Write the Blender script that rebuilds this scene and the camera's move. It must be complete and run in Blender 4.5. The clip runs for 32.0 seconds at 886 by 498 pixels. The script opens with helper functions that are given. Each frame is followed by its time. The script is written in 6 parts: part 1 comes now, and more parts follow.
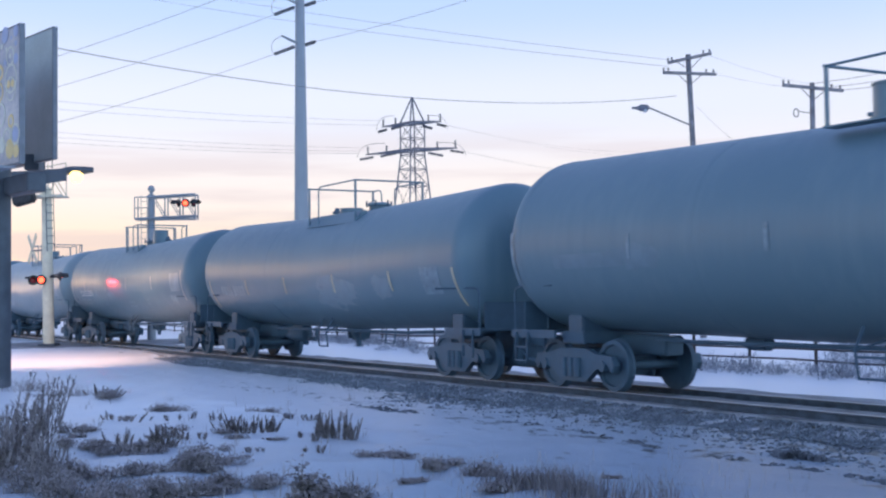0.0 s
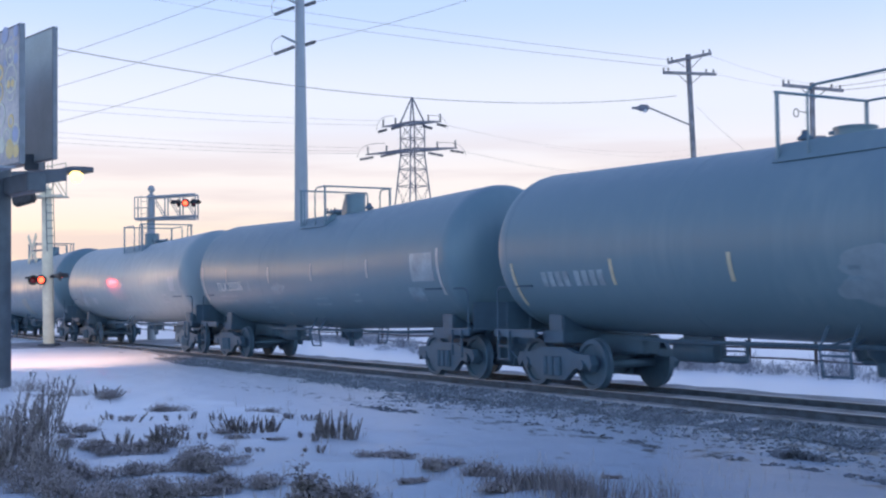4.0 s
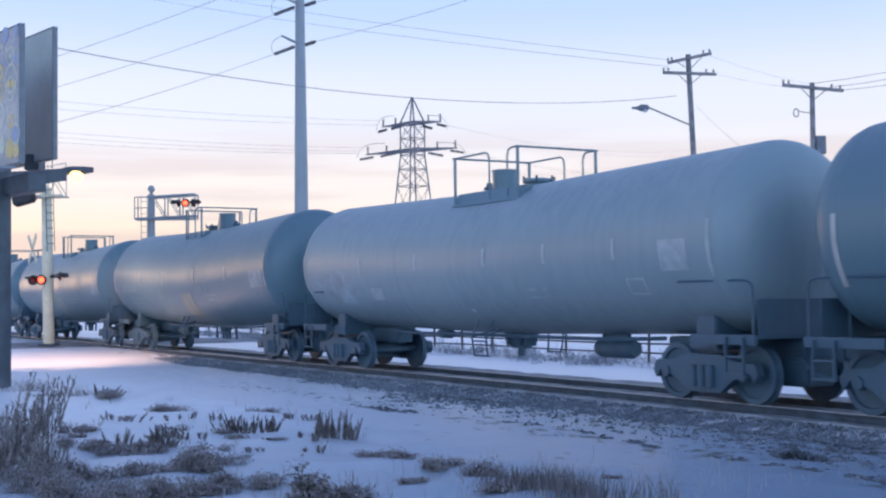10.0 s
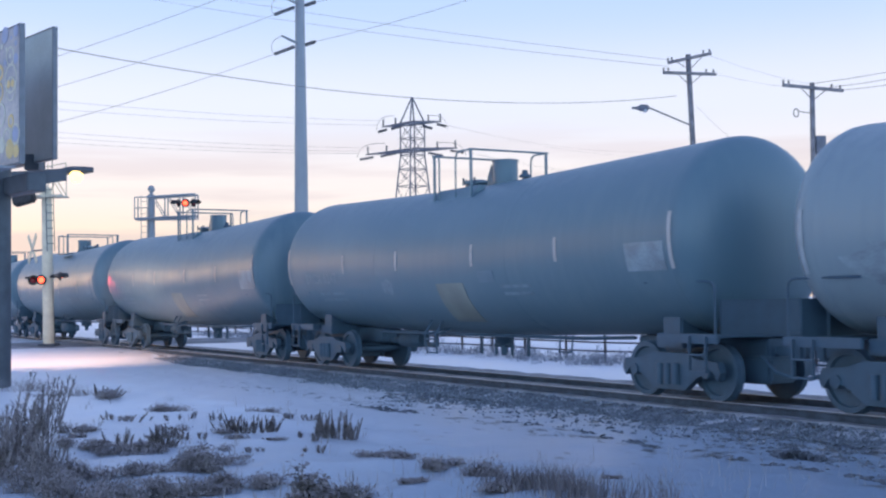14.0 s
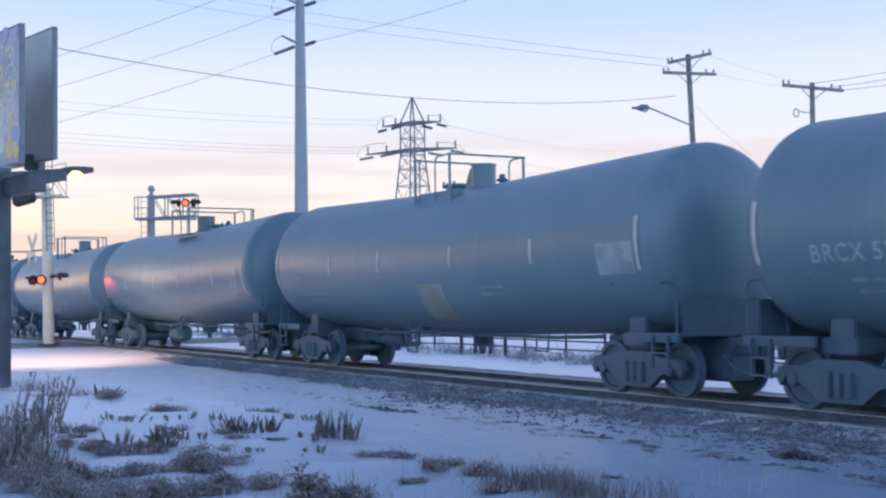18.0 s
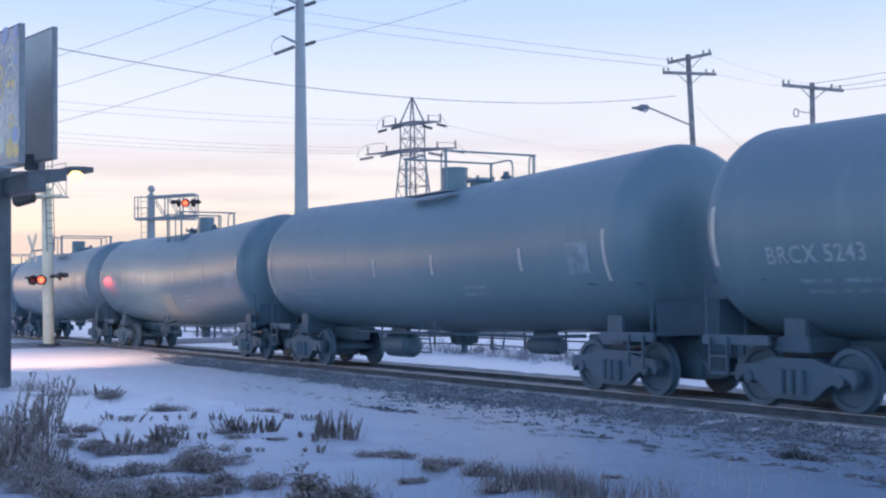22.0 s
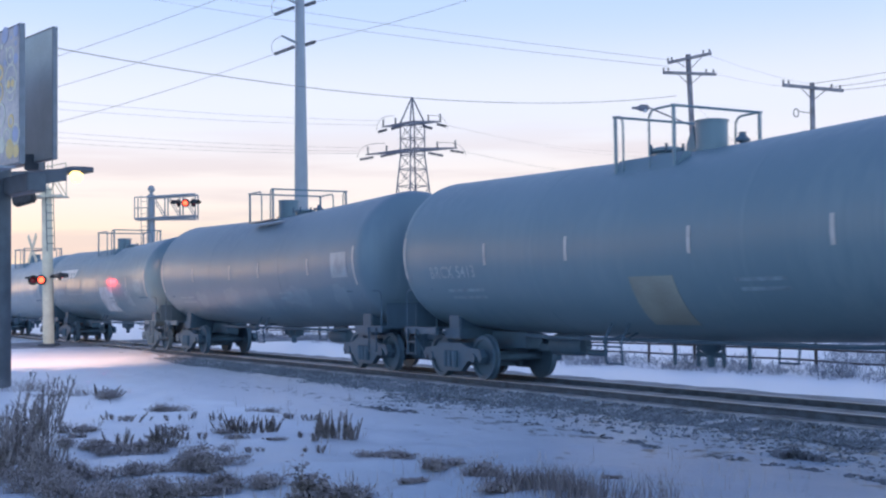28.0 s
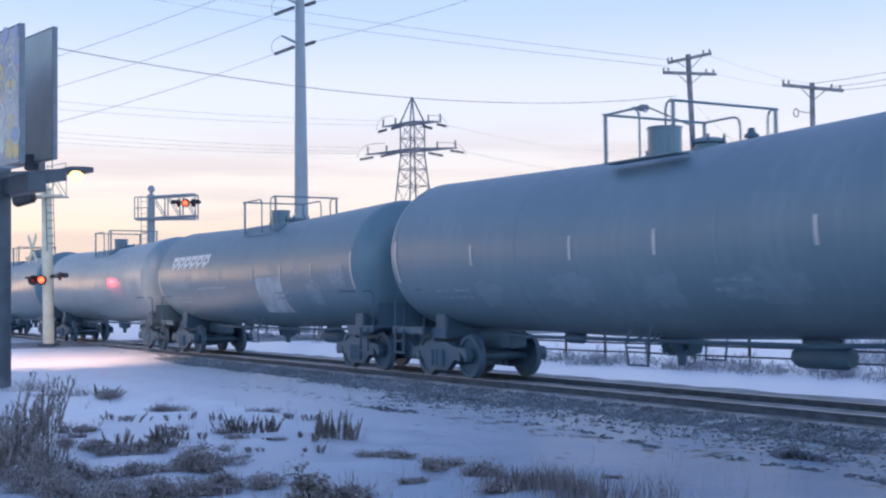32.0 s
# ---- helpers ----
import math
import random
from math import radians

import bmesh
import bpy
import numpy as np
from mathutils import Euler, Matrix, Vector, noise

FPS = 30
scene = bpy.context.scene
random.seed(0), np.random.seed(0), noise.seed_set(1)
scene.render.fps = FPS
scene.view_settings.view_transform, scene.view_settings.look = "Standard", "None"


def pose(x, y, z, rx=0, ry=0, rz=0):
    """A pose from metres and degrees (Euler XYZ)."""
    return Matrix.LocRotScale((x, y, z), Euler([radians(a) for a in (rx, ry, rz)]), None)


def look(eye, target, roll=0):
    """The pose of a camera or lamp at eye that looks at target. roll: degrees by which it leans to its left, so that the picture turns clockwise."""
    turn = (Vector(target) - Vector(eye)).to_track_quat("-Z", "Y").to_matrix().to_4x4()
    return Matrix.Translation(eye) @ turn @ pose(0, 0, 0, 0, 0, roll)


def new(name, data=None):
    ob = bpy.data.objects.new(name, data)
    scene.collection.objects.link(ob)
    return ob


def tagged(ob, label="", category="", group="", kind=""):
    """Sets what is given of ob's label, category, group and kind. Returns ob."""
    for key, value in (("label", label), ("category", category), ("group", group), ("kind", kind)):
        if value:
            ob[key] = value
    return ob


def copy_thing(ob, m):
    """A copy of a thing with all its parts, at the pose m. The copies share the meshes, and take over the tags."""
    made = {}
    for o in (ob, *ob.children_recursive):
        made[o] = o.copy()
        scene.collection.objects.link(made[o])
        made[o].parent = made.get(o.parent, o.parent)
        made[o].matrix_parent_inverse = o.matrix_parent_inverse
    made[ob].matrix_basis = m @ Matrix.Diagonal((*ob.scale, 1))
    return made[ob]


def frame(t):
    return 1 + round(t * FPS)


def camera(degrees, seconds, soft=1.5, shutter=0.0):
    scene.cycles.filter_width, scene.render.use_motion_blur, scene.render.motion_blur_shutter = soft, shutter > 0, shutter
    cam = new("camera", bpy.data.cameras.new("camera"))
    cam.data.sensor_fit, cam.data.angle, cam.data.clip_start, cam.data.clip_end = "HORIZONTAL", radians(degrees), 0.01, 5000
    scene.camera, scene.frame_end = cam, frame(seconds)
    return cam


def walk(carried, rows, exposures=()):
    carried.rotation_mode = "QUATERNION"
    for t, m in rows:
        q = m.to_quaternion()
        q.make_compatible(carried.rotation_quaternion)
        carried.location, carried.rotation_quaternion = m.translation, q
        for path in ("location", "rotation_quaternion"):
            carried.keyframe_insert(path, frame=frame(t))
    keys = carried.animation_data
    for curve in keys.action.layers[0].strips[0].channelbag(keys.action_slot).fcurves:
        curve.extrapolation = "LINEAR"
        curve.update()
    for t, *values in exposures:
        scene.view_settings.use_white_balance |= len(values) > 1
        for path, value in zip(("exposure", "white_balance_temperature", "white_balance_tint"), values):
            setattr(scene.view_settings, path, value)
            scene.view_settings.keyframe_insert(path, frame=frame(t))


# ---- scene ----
SECONDS = 32.0
cam = camera(39.2, SECONDS, soft=2.2, shutter=0.35)
EYE_Z = 1.733                      # above the rail heads, which lie at z = 0
PITCH_UP, LEAN = 2.384, -0.7
CAM = look((0, 0, EYE_Z), (0, 100, EYE_Z + 100 * math.tan(radians(PITCH_UP))), LEAN)
walk(cam, [(0.0, CAM), (SECONDS, CAM)])

# ---- light: a clear winter dusk, the sun just down to the left ahead ----
SUN_AZ = -42.0                     # degrees from straight ahead; negative is to the left
SUN_EL = 1.0
world = bpy.data.worlds.new("world")
scene.world = world
world.use_nodes = True


def build_world():
    nt = world.node_tree
    nt.nodes.clear()

    def node(kind, **sets):
        n = nt.nodes.new(kind)
        for k, v in sets.items():
            n.inputs[k].default_value = v
        return n

    def ramp(stops, source):
        r = nt.nodes.new("ShaderNodeValToRGB")
        r.color_ramp.interpolation = "EASE"
        els = r.color_ramp.elements
        els[0].position, els[0].color = stops[0][0], (*stops[0][1], 1)
        els[1].position, els[1].color = stops[-1][0], (*stops[-1][1], 1)
        for q, c in stops[1:-1]:
            els.new(q).color = (*c, 1)
        nt.links.new(source, r.inputs[0])
        return r.outputs[0]

    def math_node(op, a, b=0.0, clamp=False):
        n = nt.nodes.new("ShaderNodeMath")
        n.operation, n.use_clamp = op, clamp
        for k, v in enumerate((a, b)):
            if isinstance(v, (int, float)):
                n.inputs[k].default_value = v
            else:
                nt.links.new(v, n.inputs[k])
        return n.outputs[0]

    def mix(fac, a, b, kind="MIX"):
        n = nt.nodes.new("ShaderNodeMix")
        n.data_type, n.blend_type = "RGBA", kind
        for k, v in (("Factor", fac), ("A", a), ("B", b)):
            if isinstance(v, (int, float)):
                n.inputs[k].default_value = v
            elif isinstance(v, tuple):
                n.inputs[k].default_value = (*v, 1)
            else:
                nt.links.new(v, n.inputs[k])
        return n.outputs["Result"]

    out = node("ShaderNodeOutputWorld")
    co = node("ShaderNodeTexCoord")
    sep = node("ShaderNodeSeparateXYZ")
    nt.links.new(co.outputs["Generated"], sep.inputs[0])
    up = sep.outputs[2]

    def along(az):
        """How far a direction points towards that compass angle."""
        dot = nt.nodes.new("ShaderNodeVectorMath")
        dot.operation = "DOT_PRODUCT"
        nt.links.new(co.outputs["Generated"], dot.inputs[0])
        dot.inputs[1].default_value = (math.sin(radians(az)), math.cos(radians(az)), 0.0)
        return dot.outputs["Value"]
    toward = math_node("MAXIMUM", along(SUN_AZ), 0.0)
    # height above the skyline, as the sine of the angle
    lit = ramp([(0.0, (0.98, 0.77, 0.61)), (0.04, (0.98, 0.82, 0.71)), (0.09, (0.97, 0.88, 0.88)), (0.155, (0.83, 0.86, 1.0)), (0.24, (0.54, 0.7, 1.03)), (0.45, (0.33, 0.48, 0.88)), (1.0, (0.2, 0.31, 0.68))], up)
    back = ramp([(0.0, (1.28, 1.88, 2.56)), (0.12, (1.26, 1.86, 2.56)), (0.3, (0.84, 1.28, 2.0)), (0.55, (0.33, 0.48, 0.95)), (1.0, (0.2, 0.31, 0.68))], up)
    side = math_node("MULTIPLY_ADD", along(-24.0), 0.8)
    nt.nodes[-1].inputs[2].default_value = 0.42
    nt.nodes[-1].use_clamp = True
    base = mix(side, back, lit)
    # warm glow low over the place where the sun went down
    near = math_node("MULTIPLY", math_node("POWER", toward, 10.5), 2.25, True)
    low = math_node("SUBTRACT", 1.0, math_node("MULTIPLY", up, 9.0), True)
    warm = mix(math_node("MULTIPLY", math_node("MULTIPLY", near, low), 0.75), base, (1.0, 0.77, 0.56))
    # the brightest of the afterglow, round the place of the sun
    heart = math_node("MULTIPLY", math_node("POWER", toward, 36.0), math_node("POWER", math_node("SUBTRACT", 1.0, math_node("ABSOLUTE", up), True), 9.0))
    warm = mix(heart, warm, (1.9, 1.35, 0.95), "ADD")
    # thin streaks of cloud near the skyline
    mp = nt.nodes.new("ShaderNodeMapping")
    mp.inputs["Scale"].default_value = (2.2, 2.2, 26.0)
    nt.links.new(co.outputs["Generated"], mp.inputs["Vector"])
    cl = nt.nodes.new("ShaderNodeTexNoise")
    cl.inputs["Scale"].default_value, cl.inputs["Detail"].default_value = 1.7, 5
    nt.links.new(mp.outputs[0], cl.inputs["Vector"])
    cf = ramp([(0.44, (0, 0, 0)), (0.64, (1, 1, 1))], cl.outputs[0])
    cb = ramp([(0.0, (0.9, 0.9, 0.9)), (0.10, (0.6, 0.6, 0.6)), (0.16, (0, 0, 0)), (1.0, (0, 0, 0))], up)
    cloud = mix(math_node("MULTIPLY", math_node("MULTIPLY", cf, cb), 0.75), warm, (0.7, 0.58, 0.63))
    sky = nt.nodes.new("ShaderNodeTexSky")
    sky.sky_type, sky.sun_disc = "NISHITA", False
    sky.sun_elevation, sky.sun_rotation = radians(SUN_EL), radians(SUN_AZ)
    sky.dust_density, sky.ozone_density = 0.6, 3.0
    whole = mix(0.06, cloud, sky.outputs[0], "ADD")
    bg = node("ShaderNodeBackground")
    nt.links.new(whole, bg.inputs[0])
    bg.inputs[1].default_value = 1.0
    nt.links.new(bg.outputs[0], out.inputs[0])


build_world()
sun = new("sun", bpy.data.lights.new("sun", "SUN"))
sun.data.energy, sun.data.angle, sun.data.color = 0.12, radians(8), (1.0, 0.66, 0.42)
_d = Vector((math.sin(radians(SUN_AZ)), math.cos(radians(SUN_AZ)), math.tan(radians(SUN_EL))))
sun.matrix_basis = look((0, 0, 60), Vector((0, 0, 60)) - _d)

# ---- the line of the railway: p metres from the eye's foot across, s metres along ----
TURN = 29.8
CA, SA = math.cos(radians(TURN)), math.sin(radians(TURN))
P_MID, GAUGE = 15.1, 1.5
SPEED = 4.51
Z_TIE, Z_GROUND = -0.19, -0.32


def at(p, s, z=0.0):
    return Vector((p * CA - s * SA, p * SA + s * CA, z))


def ps(x, y):
    return x * CA + y * SA, -x * SA + y * CA


TRACK = Matrix.Translation(at(P_MID, 0)) @ pose(0, 0, 0, 0, 0, TURN - 90)   # x runs the way the train goes (s falls)


# ---- materials ----
def mat(name, base, rough=0.6, metal=0.0, vary=0.25, scale=6.0, fine=60.0, bump=0.2, dist=0.01, per=0.0, rough_var=0.12, tint=None, spec=None):
    m = bpy.data.materials.new(name)
    m.use_nodes = True
    nt = m.node_tree
    b = nt.nodes["Principled BSDF"]
    geo = nt.nodes.new("ShaderNodeTexCoord")
    n1 = nt.nodes.new("ShaderNodeTexNoise")
    n1.inputs["Scale"].default_value, n1.inputs["Detail"].default_value = scale, 5
    n2 = nt.nodes.new("ShaderNodeTexNoise")
    n2.inputs["Scale"].default_value, n2.inputs["Detail"].default_value = fine, 3
    nt.links.new(geo.outputs["Object"], n1.inputs["Vector"])
    nt.links.new(geo.outputs["Object"], n2.inputs["Vector"])
    ramp = nt.nodes.new("ShaderNodeValToRGB")
    lo = [c * (1 - vary) for c in base]
    hi = [min(1, c * (1 + vary)) for c in (tint or base)]
    ramp.color_ramp.elements[0].color = (*lo, 1)
    ramp.color_ramp.elements[1].color = (*hi, 1)
    ramp.color_ramp.elements[0].position, ramp.color_ramp.elements[1].position = 0.3, 0.7
    add = nt.nodes.new("ShaderNodeMath")
    add.operation = "MULTIPLY_ADD"
    nt.links.new(n2.outputs[0], add.inputs[0])
    add.inputs[1].default_value = 0.35
    nt.links.new(n1.outputs[0], add.inputs[2])
    sub = nt.nodes.new("ShaderNodeMath")
    sub.operation = "SUBTRACT"
    nt.links.new(add.outputs[0], sub.inputs[0])
    sub.inputs[1].default_value = 0.175
    last = sub
    if per:
        info = nt.nodes.new("ShaderNodeObjectInfo")
        pm = nt.nodes.new("ShaderNodeMath")
        pm.operation = "MULTIPLY_ADD"
        nt.links.new(info.outputs["Random"], pm.inputs[0])
        pm.inputs[1].default_value = per
        nt.links.new(sub.outputs[0], pm.inputs[2])
        last = pm
    nt.links.new(last.outputs[0], ramp.inputs[0])
    nt.links.new(ramp.outputs[0], b.inputs["Base Color"])
    rr = nt.nodes.new("ShaderNodeMapRange")
    rr.inputs["To Min"].default_value, rr.inputs["To Max"].default_value = max(0.03, rough - rough_var), min(1, rough + rough_var)
    nt.links.new(n1.outputs[0], rr.inputs["Value"])
    nt.links.new(rr.outputs[0], b.inputs["Roughness"])
    b.inputs["Metallic"].default_value = metal
    if spec is not None:
        b.inputs["Specular IOR Level"].default_value = spec
    if bump:
        bp = nt.nodes.new("ShaderNodeBump")
        bp.inputs["Strength"].default_value, bp.inputs["Distance"].default_value = bump, dist
        nt.links.new(n2.outputs[0], bp.inputs["Height"])
        nt.links.new(bp.outputs[0], b.inputs["Normal"])
    return m


def glow(name, color, strength):
    m = bpy.data.materials.new(name)
    m.use_nodes = True
    b = m.node_tree.nodes["Principled BSDF"]
    b.inputs["Base Color"].default_value = (*color, 1)
    b.inputs["Emission Color"].default_value = (*color, 1)
    b.inputs["Emission Strength"].default_value = strength
    return m


def mat_tank(name, base, grime, rough=0.38):
    """Painted tank steel: big faint stains, streaks that run down, fine orange-peel."""
    m = bpy.data.materials.new(name)
    m.use_nodes = True
    nt = m.node_tree
    b = nt.nodes["Principled BSDF"]
    co = nt.nodes.new("ShaderNodeTexCoord")
    info = nt.nodes.new("ShaderNodeObjectInfo")
    off = nt.nodes.new("ShaderNodeVectorMath")
    off.operation = "SCALE"
    off.inputs[0].default_value = (31.0, 17.0, 5.0)
    nt.links.new(info.outputs["Random"], off.inputs["Scale"])
    addv = nt.nodes.new("ShaderNodeVectorMath")
    nt.links.new(co.outputs["Object"], addv.inputs[0])
    nt.links.new(off.outputs[0], addv.inputs[1])

    def noise_at(scale, stretch, detail):
        mp = nt.nodes.new("ShaderNodeMapping")
        mp.inputs["Scale"].default_value = stretch
        nt.links.new(addv.outputs[0], mp.inputs["Vector"])
        n = nt.nodes.new("ShaderNodeTexNoise")
        n.inputs["Scale"].default_value, n.inputs["Detail"].default_value = scale, detail
        nt.links.new(mp.outputs[0], n.inputs["Vector"])
        return n
    big = noise_at(0.5, (1, 1, 0.6), 4)
    streak = noise_at(5.0, (1, 1, 0.06), 5)
    fine = noise_at(90.0, (1, 1, 1), 2)
    mul = nt.nodes.new("ShaderNodeMath")
    mul.operation = "MULTIPLY"
    nt.links.new(big.outputs[0], mul.inputs[0])
    nt.links.new(streak.outputs[0], mul.inputs[1])
    ramp = nt.nodes.new("ShaderNodeValToRGB")
    ramp.color_ramp.elements[0].position, ramp.color_ramp.elements[1].position = 0.2, 0.42
    ramp.color_ramp.elements[0].color, ramp.color_ramp.elements[1].color = (*base, 1), (*grime, 1)
    nt.links.new(mul.outputs[0], ramp.inputs[0])
    nt.links.new(ramp.outputs[0], b.inputs["Base Color"])
    b.inputs["Specular IOR Level"].default_value = 0.6
    rr = nt.nodes.new("ShaderNodeMapRange")
    rr.inputs["To Min"].default_value, rr.inputs["To Max"].default_value = rough - 0.1, rough + 0.2
    nt.links.new(streak.outputs[0], rr.inputs["Value"])
    nt.links.new(rr.outputs[0], b.inputs["Roughness"])
    bp = nt.nodes.new("ShaderNodeBump")
    bp.inputs["Strength"].default_value, bp.inputs["Distance"].default_value = 0.15, 0.01
    nt.links.new(fine.outputs[0], bp.inputs["Height"])
    nt.links.new(bp.outputs[0], b.inputs["Normal"])
    return m


def mat_ground():
    """Trodden snow with bare gravel and dead grass showing through, in streaks along the railway."""
    m = bpy.data.materials.new("snowy_ground")
    m.use_nodes = True
    nt = m.node_tree
    b = nt.nodes["Principled BSDF"]
    geo = nt.nodes.new("ShaderNodeNewGeometry")
    rot = nt.nodes.new("ShaderNodeVectorRotate")
    rot.rotation_type = "Z_AXIS"
    rot.inputs["Angle"].default_value = radians(-TURN)
    nt.links.new(geo.outputs["Position"], rot.inputs["Vector"])
    sep = nt.nodes.new("ShaderNodeSeparateXYZ")
    nt.links.new(rot.outputs[0], sep.inputs[0])       # x: across (p), y: along (s)

    def noise_at(scale, stretch, detail, rough=0.55):
        mp = nt.nodes.new("ShaderNodeMapping")
        mp.inputs["Scale"].default_value = stretch
        nt.links.new(rot.outputs[0], mp.inputs["Vector"])
        n = nt.nodes.new("ShaderNodeTexNoise")
        n.inputs["Scale"].default_value, n.inputs["Detail"].default_value, n.inputs["Roughness"].default_value = scale, detail, rough
        nt.links.new(mp.outputs[0], n.inputs["Vector"])
        return n
    clods = noise_at(2.6, (1.5, 0.8, 1), 8, 0.66)
    patches = noise_at(0.35, (1, 0.7, 1), 5)
    fine = noise_at(22.0, (1, 1, 1), 4)
    # how bare: strongest beside the ballast
    band = nt.nodes.new("ShaderNodeValToRGB")
    band.color_ramp.interpolation = "LINEAR"
    mr = nt.nodes.new("ShaderNodeMapRange")
    mr.inputs["From Min"].default_value, mr.inputs["From Max"].default_value = 0.0, 40.0
    nt.links.new(sep.outputs[0], mr.inputs["Value"])
    nt.links.new(mr.outputs[0], band.inputs[0])
    cr = band.color_ramp
    stops = [(0.0, 0.08), (0.19, 0.04), (0.225, 0.12), (0.255, 0.08), (0.270, 0.2), (0.283, 0.22), (0.292, 0.13), (0.305, 0.2), (0.32, 0.24), (0.333, 0.3), (0.40, 0.3), (0.44, 0.02), (0.60, 0.0), (0.66, 0.2), (0.80, 0.2), (0.86, 0.0)]
    cr.elements[0].position, cr.elements[0].color = stops[0][0], (stops[0][1],) * 3 + (1,)
    cr.elements[1].position, cr.elements[1].color = stops[-1][0], (stops[-1][1],) * 3 + (1,)
    for q, v in stops[1:-1]:
        e = cr.elements.new(q)
        e.color = (v, v, v, 1)
    a1 = nt.nodes.new("ShaderNodeMath")
    a1.operation = "MULTIPLY_ADD"
    nt.links.new(patches.outputs[0], a1.inputs[0])
    a1.inputs[1].default_value = 0.25
    nt.links.new(clods.outputs[0], a1.inputs[2])
    # the far stretch by the road lies under smooth snow
    cover = nt.nodes.new("ShaderNodeMapRange")
    cover.inputs["From Min"].default_value, cover.inputs["From Max"].default_value = 24.0, 40.0
    cover.inputs["To Min"].default_value, cover.inputs["To Max"].default_value = 0.0, -0.14
    nt.links.new(sep.outputs[1], cover.inputs["Value"])
    a0 = nt.nodes.new("ShaderNodeMath")
    nt.links.new(a1.outputs[0], a0.inputs[0])
    nt.links.new(cover.outputs[0], a0.inputs[1])
    a2 = nt.nodes.new("ShaderNodeMath")
    nt.links.new(a0.outputs[0], a2.inputs[0])
    nt.links.new(band.outputs[0], a2.inputs[1])
    bare = nt.nodes.new("ShaderNodeValToRGB")
    bare.color_ramp.elements[0].position, bare.color_ramp.elements[1].position = 0.87, 0.94
    nt.links.new(a2.outputs[0], bare.inputs[0])
    soil = nt.nodes.new("ShaderNodeValToRGB")
    soil.color_ramp.elements[0].color, soil.color_ramp.elements[1].color = (0.06, 0.06, 0.065, 1), (0.16, 0.16, 0.165, 1)
    nt.links.new(fine.outputs[0], soil.inputs[0])
    # near snow is dark and blue: its dim dusk light is put into the colour
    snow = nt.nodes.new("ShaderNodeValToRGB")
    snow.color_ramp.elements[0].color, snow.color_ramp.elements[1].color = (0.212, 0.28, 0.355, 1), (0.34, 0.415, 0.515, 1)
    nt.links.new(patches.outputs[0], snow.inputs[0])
    mix = nt.nodes.new("ShaderNodeMix")
    mix.data_type = "RGBA"
    nt.links.new(bare.outputs[0], mix.inputs["Factor"])
    # glow on the snow beyond the railway, put into a brighter colour there
    far_lift = nt.nodes.new("ShaderNodeMapRange")
    far_lift.inputs["From Min"].default_value, far_lift.inputs["From Max"].default_value = 16.5, 17.5
    nt.links.new(sep.outputs[0], far_lift.inputs["Value"])
    lightened = nt.nodes.new("ShaderNodeMix")
    lightened.data_type = "RGBA"
    nt.links.new(far_lift.outputs[0], lightened.inputs["Factor"])
    nt.links.new(snow.outputs[0], lightened.inputs["A"])
    lightened.inputs["B"].default_value = (0.86, 0.87, 0.9, 1)
    # hazy light from the left is put into the colour: snow whitens along the line
    along_lift = nt.nodes.new("ShaderNodeMapRange")
    along_lift.inputs["From Min"].default_value, along_lift.inputs["From Max"].default_value = 9.5, 24.0
    along_lift.inputs["To Max"].default_value = 0.9
    nt.links.new(sep.outputs[1], along_lift.inputs["Value"])
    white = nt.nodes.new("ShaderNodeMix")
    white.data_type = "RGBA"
    nt.links.new(along_lift.outputs[0], white.inputs["Factor"])
    nt.links.new(lightened.outputs["Result"], white.inputs["A"])
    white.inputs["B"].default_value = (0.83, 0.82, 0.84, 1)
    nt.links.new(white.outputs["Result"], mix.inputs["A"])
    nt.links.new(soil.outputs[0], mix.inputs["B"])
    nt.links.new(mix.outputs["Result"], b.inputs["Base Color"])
    b.inputs["Roughness"].default_value = 0.34
    bp = nt.nodes.new("ShaderNodeBump")
    bp.inputs["Strength"].default_value, bp.inputs["Distance"].default_value = 0.6, 0.06
    nt.links.new(clods.outputs[0], bp.inputs["Height"])
    bp2 = nt.nodes.new("ShaderNodeBump")
    bp2.inputs["Strength"].default_value, bp2.inputs["Distance"].default_value = 0.3, 0.02
    nt.links.new(fine.outputs[0], bp2.inputs["Height"])
    nt.links.new(bp.outputs[0], bp2.inputs["Normal"])
    nt.links.new(bp2.outputs[0], b.inputs["Normal"])
    return m


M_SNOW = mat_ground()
M_TANK_BLACK = mat_tank("black_tank_paint", (0.112, 0.186, 0.224), (0.142, 0.216, 0.25), 0.33)
M_TANK_GREY = mat_tank("grey_tank_paint", (0.245, 0.31, 0.336), (0.212, 0.278, 0.31), 0.34)
M_TANK_DUST = mat_tank("dusty_tank_paint", (0.125, 0.19, 0.23), (0.16, 0.228, 0.265), 0.35)
M_UNDER = mat("sooty_cast_steel", (0.06, 0.108, 0.15), 0.6, 0.0, 0.12, 4, 50, 0.15)
M_WHEEL = mat("rolled_wheel_steel", (0.06, 0.106, 0.146), 0.6, 0.0, 0.12, 8, 60, 0.1)
M_RAIL_HEAD = mat("polished_rail_steel", (0.42, 0.46, 0.52), 0.42, 1.0, 0.15, 3, 80, 0.1)
M_RAIL = mat("rusty_rail_steel", (0.056, 0.074, 0.096), 0.8, 0.0, 0.4, 5, 70, 0.3)
M_TRACKSNOW = mat("dirty_packed_snow", (0.22, 0.225, 0.24), 0.8, 0, 0.3, 1.3, 18, 0.6, 0.03, tint=(0.34, 0.345, 0.37))
